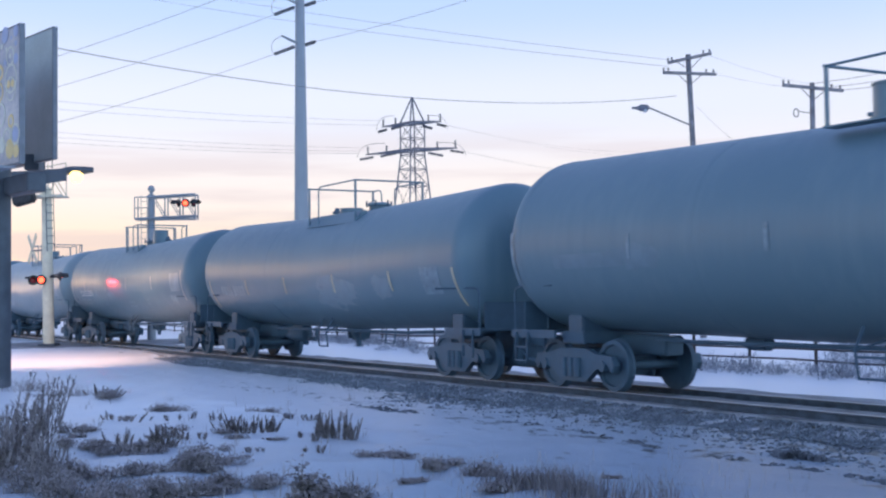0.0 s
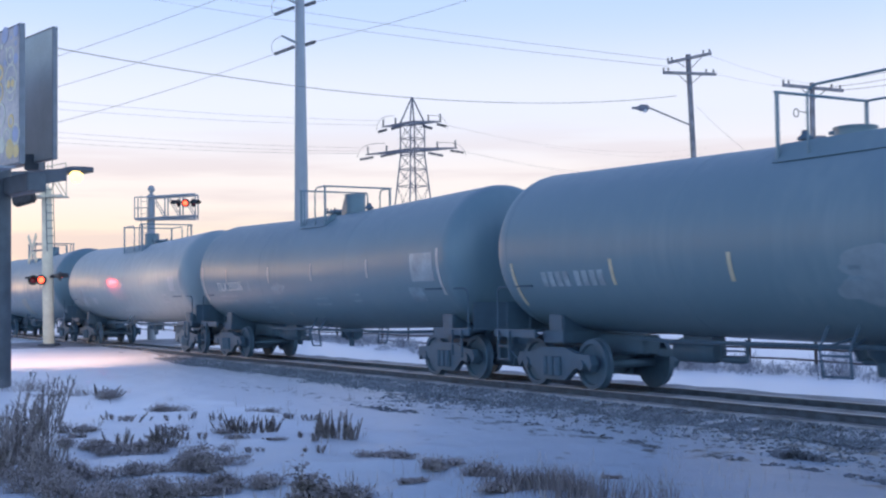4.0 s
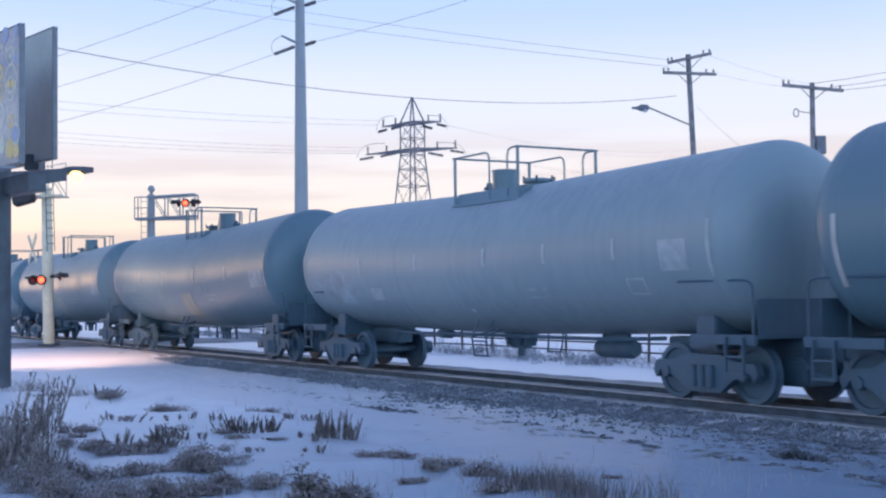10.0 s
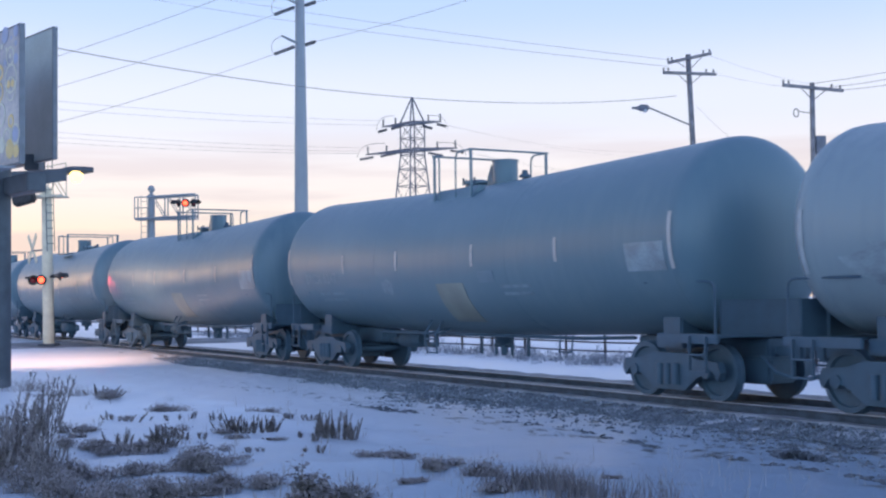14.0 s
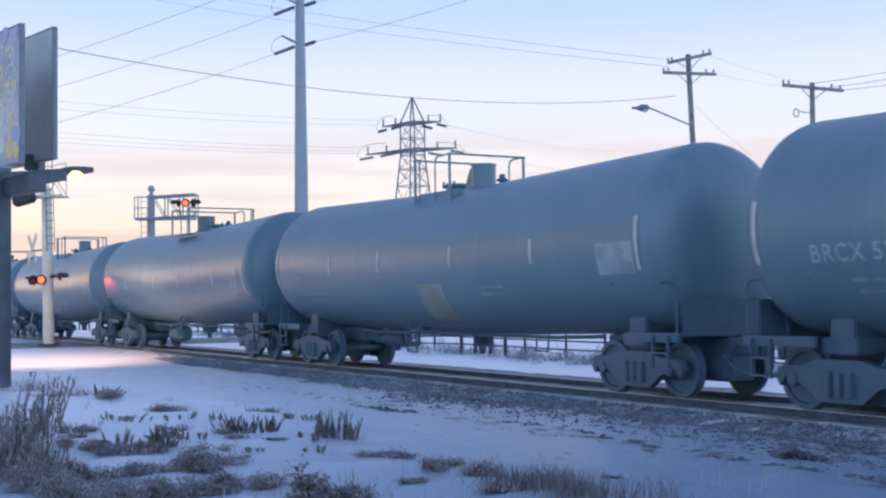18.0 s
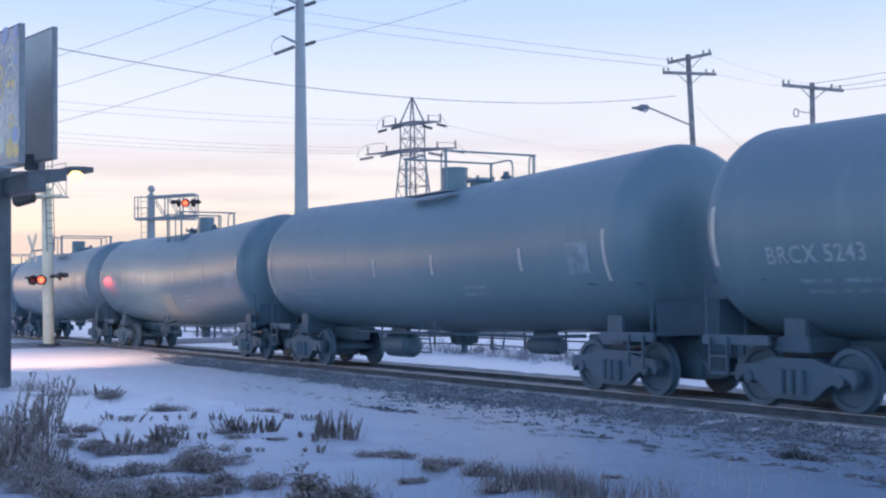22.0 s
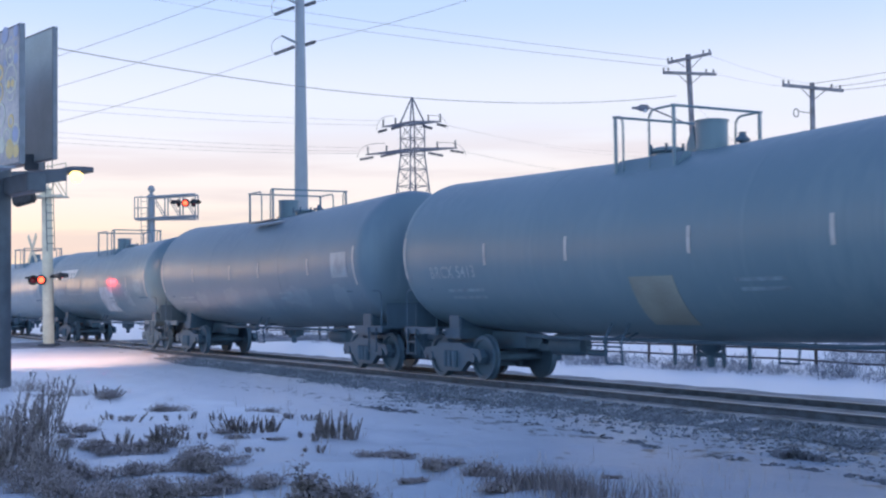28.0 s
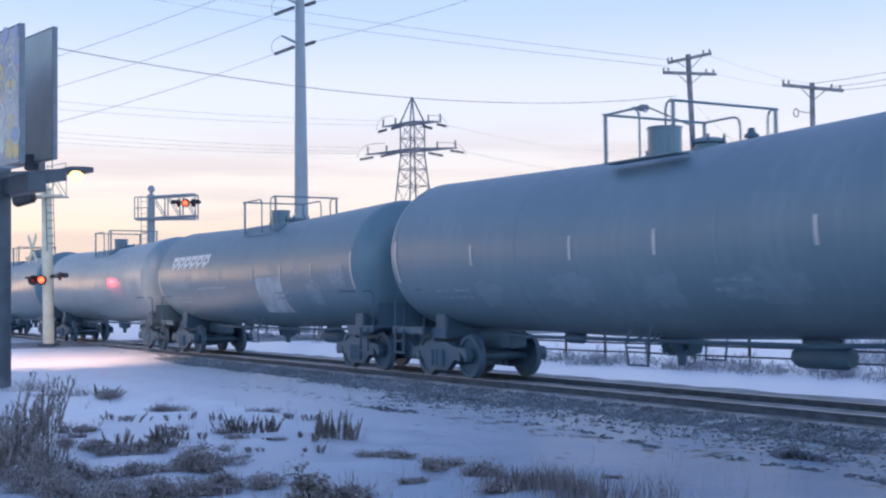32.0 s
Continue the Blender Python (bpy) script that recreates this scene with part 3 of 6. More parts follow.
def sideframe_bm():
    """Cast side frame of a two-axle truck: arched top, spring nest, pedestal jaws."""
    bm = B()
    top = [(-1.27, 0.50), (-1.2, 0.67), (-0.72, 0.70), (-0.42, 0.80), (0.42, 0.80), (0.72, 0.70), (1.2, 0.67), (1.27, 0.50)]
    low = [(-1.2, 0.37), (-1.06, 0.53), (-0.68, 0.38), (-0.4, 0.17), (0.4, 0.17), (0.68, 0.38), (1.06, 0.53), (1.2, 0.37)]
    loops = []
    for y in (-0.07, 0.07):
        loops.append(([bm.verts.new((x, y, z)) for x, z in top], [bm.verts.new((x, y, z)) for x, z in low]))
    for (t, l), flip in zip(loops, (False, True)):
        for k in range(len(t) - 1):
            f = (l[k], l[k + 1], t[k + 1], t[k])
            bm.faces.new(f[::-1] if flip else f)
    (t0, l0), (t1, l1) = loops
    for k in range(len(t0) - 1):
        bm.faces.new((t0[k], t0[k + 1], t1[k + 1], t1[k]))
        bm.faces.new((l0[k + 1], l0[k], l1[k], l1[k + 1]))
    bm.faces.new((t0[0], t1[0], l1[0], l0[0]))
    bm.faces.new((t1[-1], t0[-1], l0[-1], l1[-1]))
    for x in (-0.2, 0.0, 0.2):
        rod(bm, (x, -0.1, 0.26), (x, -0.1, 0.62), 0.075, seg=8)
    return bm


def build_truck(parent, x):
    tr = new("truck", mesh_of(box(box(B(), (0, 0, 0.66), (0.42, 1.9, 0.26), bev=0.03), (0, 0, 0.82), (0.6, 0.6, 0.12), bev=0.02), "truck", M_UNDER))
    tr.parent = parent
    tr.matrix_basis = pose(x, 0, 0)
    for side in (-1, 1):
        f = part("side_frame", sideframe_bm(), M_UNDER, tr)
        f.matrix_basis = pose(0, side * 1.0, 0)
    for ax in (-AXLE, AXLE):
        w = part("wheelset", wheelset_bm(), M_WHEEL, tr)
        w.matrix_basis = pose(ax, 0, WHEEL_R)
        for side in (-1, 1):
            c = part("bearing_cap", lathe(B(), [(0.95, 0.0), (0.95, 0.11), (1.1, 0.1), (1.1, 0.0)], axis="y", seg=12), M_UNDER, tr)
            c.matrix_basis = pose(ax, 0, WHEEL_R, 0, 0, 0 if side > 0 else 180)
    bk = B()
    rod(bk, (-0.5, -0.75, 0.4), (-0.5, 0.75, 0.4), 0.05)
    rod(bk, (0.5, -0.75, 0.4), (0.5, 0.75, 0.4), 0.05)
    rod(bk, (-0.5, 0, 0.42), (0.5, 0, 0.36), 0.03)
    part("brake_beam", bk, M_UNDER, tr)
    rg = box(B(), (0, 0, 0.44), (1.3, 0.9, 0.36), bev=0.06)
    for q in (-1, 1):
        box(rg, (0, q * 0.3, 0.3), (1.5, 0.08, 0.12), bev=0.02)
    part("brake_rigging", rg, M_UNDER, tr)
    return tr


def bend(a, b, c, n=5):
    """Rounded corner a-b-c as points."""
    a, b, c = Vector(a), Vector(b), Vector(c)
    return [(1 - t) ** 2 * a + 2 * t * (1 - t) * b + t * t * c for t in [k / n for k in range(n + 1)]]


# top works by kind: for each end of the walkway the place of its posts and of the near and far returning legs,
# then place, radius and height of the valve housing and of the manway hatch, and the place of the relief valve
TOP = {
    "SS": ((-1.06, -0.84, -0.84), (0.57, -0.1, -0.05), (0.4, 0.285, 0.55), (-0.72, 0.31, 0.17), 1.16),
    "TS": ((-1.06, -0.84, -0.84), (0.57, -0.1, -0.05), (0.41, 0.285, 0.56), (-0.8, 0.33, 0.18), 1.13),
    "TD": ((-0.5, 0.48, 0.48), (1.39, 1.19, 1.19), (-0.26, 0.315, 0.56), (0.93, 0.31, 0.18), 1.96),
    "SD": ((-0.98, 0.47, 0.42), (1.58, 1.18, 1.12), (-0.455, 0.29, 0.48), (0.89, 0.34, 0.14), -1.22),
    "TDL": ((-0.42, 0.9, 0.9), (1.6, 1.4, 1.4), (-0.2, 0.31, 0.56), (0.93, 0.31, 0.18), 1.96),
    "SL": ((-0.95, None, -0.4), (2.02, -0.32, 0.4), (-0.3, 0.32, 0.18), (1.41, 0.33, 0.19), -1.38),
}


def build_car(kind, shape):
    """A tank car with its x axis the way it travels and its base on the rail heads."""
    car = thing("tank_car")
    radius, z_mid, _ = shape
    shell = part("tank_shell", shell_bm(tank_profile(radius), shape), M_TANK_BLACK, car)
    for x in (-HALF + 0.8, -2.9, 2.9, HALF - 0.8):
        w = 0.045
        part("jacket_band", shell_bm([(x - w, radius - 0.02), (x - w, radius + 0.003), (x + w, radius + 0.003), (x + w, radius - 0.02)], shape), M_TANK_BLACK, shell)
    # saddles, draft sills, end platforms
    end = 9.3
    for d in (-1, 1):
        sill = part("stub_sill", box(B(), (d * (end - 2.3), 0, 0.86), (3.4, 0.42, 0.36), bev=0.03), M_UNDER, car)
        cp = B()
        box(cp, (d * (end - 0.42), 0, 0.84), (0.5, 0.14, 0.16), bev=0.02)
        box(cp, (d * (end - 0.1), 0.04, 0.84), (0.26, 0.26, 0.3), bev=0.05)
        part("coupler", cp, M_UNDER, sill, "rusty knuckle coupler")
        part("draft_gear_carrier", box(B(), (d * (end - 0.95), 0, 0.52), (0.95, 0.62, 0.44), bev=0.05), M_UNDER, sill)
        ah = B()
        pipe(ah, [(d * (end - 0.7), -0.3, 0.75), (d * (end - 0.35), -0.3, 0.5), (d * (end - 0.02), -0.25, 0.42)], 0.035)
        part("air_hose", ah, M_UNDER, sill, "drooping black rubber air hose")
        xs = d * (end - 2.15) + (0.1 if d < 0 else 0.04)
        sd = B()
        for q in (-1, 1):
            box(sd, (xs, q * 0.6, 1.2), (0.5, 0.78, 0.52), None, 0.03)
        box(sd, (xs, 0, 1.0), (0.7, 2.1, 0.24), bev=0.02)
        part("saddle", sd, M_UNDER, car)
        pl = part("end_platform", box(B(), (d * (end - 1.05), 0, 1.1), (0.9, 2.7, 0.05), bev=0.01), M_UNDER, car, "steel grating end platform")
        for q in (-1, 1):
            part("side_sill", box(B(), (d * (end - 1.32), q * 1.33, 1.06), (1.5, 0.07, 0.16), bev=0.01), M_UNDER, pl)
            hr = B()
            xo, xi = d * (end - 0.65), d * (end - 2.2)
            pipe(hr, [(xo, q * 1.32, 1.12), (xo, q * 1.32, 1.85)] + bend((xo, q * 1.32, 1.85), (xo, q * 1.32, 2.0), (xo - d * 0.2, q * 1.34, 2.0)) + [(xi, q * 1.5, 2.0)], 0.02)
            part("safety_railing", hr, M_UNDER, pl)
            st = B()
            for z in (0.53, 0.8):
                box(st, (d * (end - 1.0), q * 1.4, z), (0.42, 0.06, 0.03))
            for e in (-0.2, 0.2):
                box(st, (d * (end - 1.0) + e, q * 1.4, 0.81), (0.03, 0.05, 0.58))
            part("corner_step", st, M_UNDER, pl)
        part("end_sheet", box(B(), (d * (end - 0.72), 0, 1.4), (0.04, 2.3, 0.6), bev=0.015), M_UNDER, pl, "steel kick plate across the platform")
        build_truck(car, xs)
    bw = B()
    lathe(bw, [(-0.03, 0.0), (-0.03, 0.2), (0.03, 0.2), (0.03, 0.0)], (-end + 0.75, -0.6, 1.75), "x", 16)
    rod(bw, (-end + 0.78, -0.6, 1.1), (-end + 0.78, -0.6, 1.9), 0.03)
    part("hand_brake_wheel", bw, M_UNDER, car)
    # underside gear
    xo = 0.27 if kind == "TS" else 0.1
    ov = B()
    lathe(ov, [(0.5, 0.0), (0.5, 0.07), (0.72, 0.09), (0.82, 0.2), (1.14, 0.26), (1.14, 0.0)], (xo, 0, 0), "z", 16)
    rod(ov, (xo - 0.35, 0, 0.72), (xo + 0.35, 0, 0.72), 0.05)
    part("bottom_outlet", ov, M_UNDER, car)
    for q in ((-0.97, -0.33, 0.33, 0.97) if kind == "TS" else (-0.4, 0.4)):
        tilt = Matrix.Rotation(0.0 if kind == "TS" else q * 0.8, 4, "Y")
        part("outlet_skid", box(B(), (xo + q, 0, 0.78 if kind == "TS" else 0.9), (0.06, 0.07 if kind == "TS" else 0.3, 0.56 if kind == "TS" else 0.36), tilt, 0.01), M_UNDER, car)
    pp = B()
    pipe(pp, [(-5.4, -0.35, 1.0), (-4.1, -0.6, 0.965), (4.1, -0.6, 0.965), (5.4, -0.35, 1.0)], 0.04)
    part("brake_pipe", pp, M_UNDER, car)
    if kind[1] == "D":
        rs = B()
        lathe(rs, [(2.95, 0.0), (2.95, 0.15), (3.08, 0.19), (3.97, 0.19), (4.1, 0.15), (4.1, 0.0)], (0, 0, 0.76), "x", 16)
        box(rs, (3.5, 0, 0.98), (0.8, 0.1, 0.2))
        part("brake_reservoir", rs, M_UNDER, car)
        cy = B()
        lathe(cy, [(-3.3, 0.0), (-3.3, 0.1), (-3.2, 0.12), (-2.8, 0.12), (-2.75, 0.04), (-2.2, 0.03), (-2.2, 0.0)], (0, -0.1, 0.95), "x", 14)
        box(cy, (-3.0, -0.1, 1.05), (0.4, 0.1, 0.16))
        part("brake_cylinder", cy, M_UNDER, car)
    else:
        rs = B()
        lathe(rs, [(-4.55, 0.0), (-4.55, 0.16), (-4.45, 0.22), (-3.55, 0.22), (-3.45, 0.16), (-3.45, 0.0)], (0, 0, 0.79), "x", 16)
        box(rs, (-3.86, 0, 1.0), (0.78, 0.3, 0.24))
        box(rs, (-4.8, 0, 0.72), (0.6, 0.1, 0.14), bev=0.02)
        part("brake_reservoir", rs, M_UNDER, car)
        cy = B()
        lathe(cy, [(-3.38, 0.0), (-3.38, 0.05), (-3.33, 0.065), (-2.85, 0.065), (-2.78, 0.05), (-2.78, 0.0)], (0, 0, 0.65), "x", 12)
        rod(cy, (-3.4, 0, 0.8), (-2.76, 0, 0.8), 0.018, seg=6)
        for x in (-3.38, -2.78):
            box(cy, (x, 0, 0.82), (0.04, 0.06, 0.36))
        part("brake_cylinder", cy, M_UNDER, car)
    for side in (-1, 1):
        lg = B()
        xm, hw = (-1.0 if kind == "TS" else 0.28) * -side, 0.25 if kind == "TS" else 0.29
        for e in (-hw, hw):
            pipe(lg, [(e * 0.93 + xm, side * 1.15, 0.54), (e + xm, side * 1.2, 0.95), (e + xm, side * 1.0, 1.3)], 0.024, 5)
            rod(lg, (e + xm, side * 1.2, 0.95), (e * 0.4 + xm, side * 0.7, 1.1), 0.018, seg=5)
        for z in (0.55, 0.86):
            rod(lg, (xm - hw, side * (1.15 + (z - 0.55) * 0.13), z), (xm + hw, side * (1.15 + (z - 0.55) * 0.13), z), 0.02, seg=5)
        part("belly_step", lg, M_UNDER, car)
    # top works
    zt = z_mid + radius
    left, right, (xb, r, hb), (xh, rh, hh), xv = TOP[kind]
    wide = 1.19 if kind[:2] == "TD" else 1.0
    for q in (-1, 1):
        span, mid = right[0] - left[0] + 0.16, (left[0] + right[0]) / 2
        # narrow tread folded down to the shell
        deck = B()
        tread = [[deck.verts.new((mid + e * span / 2, q * y, zt + z)) for y, z in (((0.9, -0.145), (1.22, -0.145), (1.22, -0.17), (0.9, -0.17)) if wide > 1.1 else ((0.7, -0.055), (0.85, -0.055), (1.06, -0.36), (0.7, -0.36)))] for e in (-1, 1)]
        for f in range(4):
            deck.faces.new((tread[0][f], tread[0][(f + 1) % 4], tread[1][(f + 1) % 4], tread[1][f]))
        deck.faces.new(tread[0][::-1])
        deck.faces.new(tread[1])
        bmesh.ops.recalc_face_normals(deck, faces=deck.faces)
        part("top_walkway", deck, M_TANK_BLACK, car, smooth=False)
    ztop = zt + 0.74
    foot = zt - (0.15 if wide > 1.1 else 0.33)
    for (x, near, far), d in ((left, -1), (right, 1)):
        rl = B()
        pipe(rl, [(x, -wide - 0.05, ztop), (x, wide + 0.05, ztop)], 0.026)
        for q, leg in ((-1, near), (1, far)):
            rod(rl, (x, q * wide, foot), (x, q * wide, ztop), 0.034, seg=8)
            if leg is None:
                continue
            back = min(0.2, abs(x - leg) * 0.6)
            pipe(rl, [(x, q * wide, ztop)] + bend((leg + d * back, q * wide, ztop), (leg, q * wide, ztop), (leg, q * wide, ztop - 0.2)) + [(leg, q * wide, foot)], 0.021)
        part("top_railing", rl, M_TANK_BLACK, car)
    bx = B()
    tz = zt + hb
    lathe(bx, [(zt - 0.1, 0.0), (zt - 0.1, r + 0.05), (zt + 0.04, r + 0.05), (zt + 0.04, r), (tz - 0.04, r), (tz - 0.04, r + 0.02), (tz - 0.01, r + 0.02), (tz, r - 0.02), (tz, 0.0)], (xb, 0, 0), "z", 28)
    if kind[1] == "S":
        # sloped skirt behind the housing
        vs = [bx.verts.new((xb + dx, dy, zt + dz)) for dy in (-0.22, 0.22) for dx, dz in ((-r - 0.16, 0.0), (-r - 0.12, 0.2), (-r + 0.04, 0.46), (-r + 0.1, 0.0))]
        for f in ((0, 1, 2, 3), (7, 6, 5, 4), (0, 4, 5, 1), (1, 5, 6, 2), (2, 6, 7, 3), (3, 7, 4, 0)):
            bx.faces.new([vs[i] for i in f])
    else:
        rod(bx, (xb - r - 0.1, -0.1, zt + 0.12), (xb - r + 0.05, -0.1, zt + 0.12), 0.035, seg=8)
    part("valve_housing", bx, M_TANK_BLACK, car, "low flanged valve housing" if kind == "SL" else "upright cylindrical valve housing")
    hm = B()
    lathe(hm, [(zt - 0.1, 0.0), (zt - 0.1, rh - 0.07), (zt + hh - 0.09, rh - 0.06), (zt + hh - 0.06, rh), (zt + hh - 0.01, rh), (zt + hh + 0.03, rh * 0.6), (zt + hh + 0.04, 0.0)], (xh, 0, 0), "z", 20)
    box(hm, (xh - rh - 0.03, 0, zt + hh - 0.04), (0.12, 0.14, 0.07), bev=0.015)
    hatch = part("manway_hatch", hm, M_TANK_BLACK, car, "low bolted manway hatch")
    for k in range(6):
        a = k * math.tau / 6 + 0.3
        px, py = xh + (rh + 0.01) * math.cos(a), (rh + 0.01) * math.sin(a)
        part("hatch_bolt", rod(B(), (px, py, zt + hh - 0.1), (px, py, zt + hh + 0.07), 0.024, seg=6), M_UNDER, hatch)
    vv = B()
    lathe(vv, [(zt - 0.1, 0.0), (zt - 0.1, 0.09), (zt + 0.05, 0.09), (zt + 0.06, 0.06), (zt + 0.09, 0.06), (zt + 0.1, 0.13), (zt + 0.14, 0.13), (zt + 0.19, 0.07), (zt + 0.26, 0.06), (zt + 0.26, 0.0)], (xv, 0.05, 0), "z", 14)
    part("relief_valve", vv, M_UNDER, car)
    return car


def text_on(parent, words, x, z, size, shape, label, paint=None):
    """Stencilled letters bent on to the camera-side shell; x is the middle."""
    cu = bpy.data.curves.new("stencil", "FONT")
    cu.body, cu.size, cu.align_x, cu.align_y, cu.resolution_u, cu.offset = words, size, "CENTER", "CENTER", 3, size * 0.012
    cu.space_character = 1.12
    tmp = bpy.data.objects.new("stencil", cu)
    me = bpy.data.meshes.new_from_object(tmp)
    bpy.data.objects.remove(tmp)
    for v in me.vertices:
        v.co = on_shell(x + v.co.x, z + v.co.y, 0.008, shape)
    me.materials.append(paint or M_STENCIL)
    ob = new("stencilled_mark", me)
    ob.parent = parent
    ob["label"] = label
    return ob


def smear(parent, x, z, rx, rz, shape, seed, paint=None):
    """An uneven patch of dried spill on the camera-side shell."""
    bm = B()
    mid = bm.verts.new(on_shell(x, z, 0.006, shape))
    ring = []
    for k in range(40):
        a = k * math.tau / 40
        r = 1 + 0.55 * noise.noise(Vector((math.cos(a) * 1.7, math.sin(a) * 1.7, seed))) + 0.3 * noise.noise(Vector((math.cos(a) * 5, math.sin(a) * 5, seed)))
        ring.append([bm.verts.new(on_shell(x + rx * r * f * math.cos(a), z + rz * r * f * math.sin(a) - 0.1 * rz * f, 0.005, shape)) for f in (0.5, 1.0)])
    for k in range(40):
        a, b = ring[k], ring[(k + 1) % 40]
        bm.faces.new((mid, a[0], b[0]))
        bm.faces.new((a[0], a[1], b[1], b[0]))
    part("dried_spill", bm, paint or M_FAINT, parent, "uneven pale stain of dried spill")


# ends of the cars, in metres back along the train from the eye's foot at the clip's start
BOUNDS = [3.2, 21.8, 40.6, 58.8, 77.5, 96.6, 115.45, 134.0, 152.8, 171.3, 189.8, 208.4, 227.0, 245.6]
FINISH = ["black", "black", "black", "grey", "black", "black", "black", "black", "dust", "black", "grey", "black", "black"]
KIND = ["TDL", "SL", "SS", "SD", "TS", "TS", "TD", "TS", "TD", "SD", "SD", "TS", "TD"]
# ends, short strips, heights of the short and of the long strips
STRIPS = {
    0: ((-8.15, 7.9), (-4.5, -1.2, 1.5, 5.0), (2.42, 2.85), (2.0, 3.05)),
    1: ((-7.72, 7.95), (-4.5, -1.47, 1.77, 4.95), (1.98, 2.44), (1.62, 2.46)),
    2: ((-7.88, 7.8), (-5.66, -2.15, 0.9, 4.28), (2.31, 2.77), (1.86, 2.9)),
    3: ((-8.1, 7.95), (-4.73, -1.84, 1.13, 3.32, 5.49), (2.42, 2.8), (2.06, 3.0)),
    4: ((-8.08, 8.0), (-4.6, -1.73, 1.68, 4.72), (2.44, 2.9), (2.22, 3.17)),
    5: ((-8.04, 8.06), (-4.5, -1.72, 1.7, 4.82), (2.43, 2.9), (2.22, 3.16)),
    6: ((-7.9, 7.8), (-5.0, -1.27, 1.56, 5.1), (2.3, 2.75), (2.05, 2.98)),
    7: ((-8.05, 8.0), (-4.59, -1.73, 1.69, 4.72), (2.45, 2.9), (2.25, 3.16)),
    8: ((-7.9, 7.84), (-4.52, -0.99, 1.43, 5.02), (2.46, 2.9), (2.16, 3.12)),
}
PLACARD = {1: (6.48, 7.3, 1.88, 2.5), 2: (6.53, 7.57, 2.18, 2.82), 3: (6.72, 7.42, 2.19, 2.71), 4: (6.8, 7.83, 2.2, 2.69), 5: (6.9, 7.95, 2.16, 2.72), 6: (6.66, 7.34, 2.19, 2.78), 7: (6.8, 7.8, 2.2, 2.7), 8: (6.51, 7.46, 2.36, 3.0), 9: (6.6, 7.5, 2.2, 2.7), 10: (6.6, 7.5, 2.2, 2.7)}
FINE_LINES = {0: (), 1: ((0.75, 1.1, 2.1),), 2: ((-6.6, -5.06, 1.93), (-2.95, -2.3, 1.72), (0.66, 1.64, 1.8), (3.06, 3.53, 1.88)), 3: ((2.4, 3.2, 1.9),)}
LABELS = {"black": "black painted railway tank car rolling on the rails", "grey": "pale grey railway tank car rolling on the rails", "dust": "dusty dark grey railway tank car with dull stains"}
FINISH_MAT = {"black": M_TANK_BLACK, "grey": M_TANK_GREY, "dust": M_TANK_DUST}
CARS = []


def shape_of(k):
    return {"TD": TALL, "TDL": TALL, "TS": MIDDLE}.get(KIND[k], SHORT)


def shell_of(car):
    return next(o for o in car.children if o.name.split(".")[0] == "tank_shell")


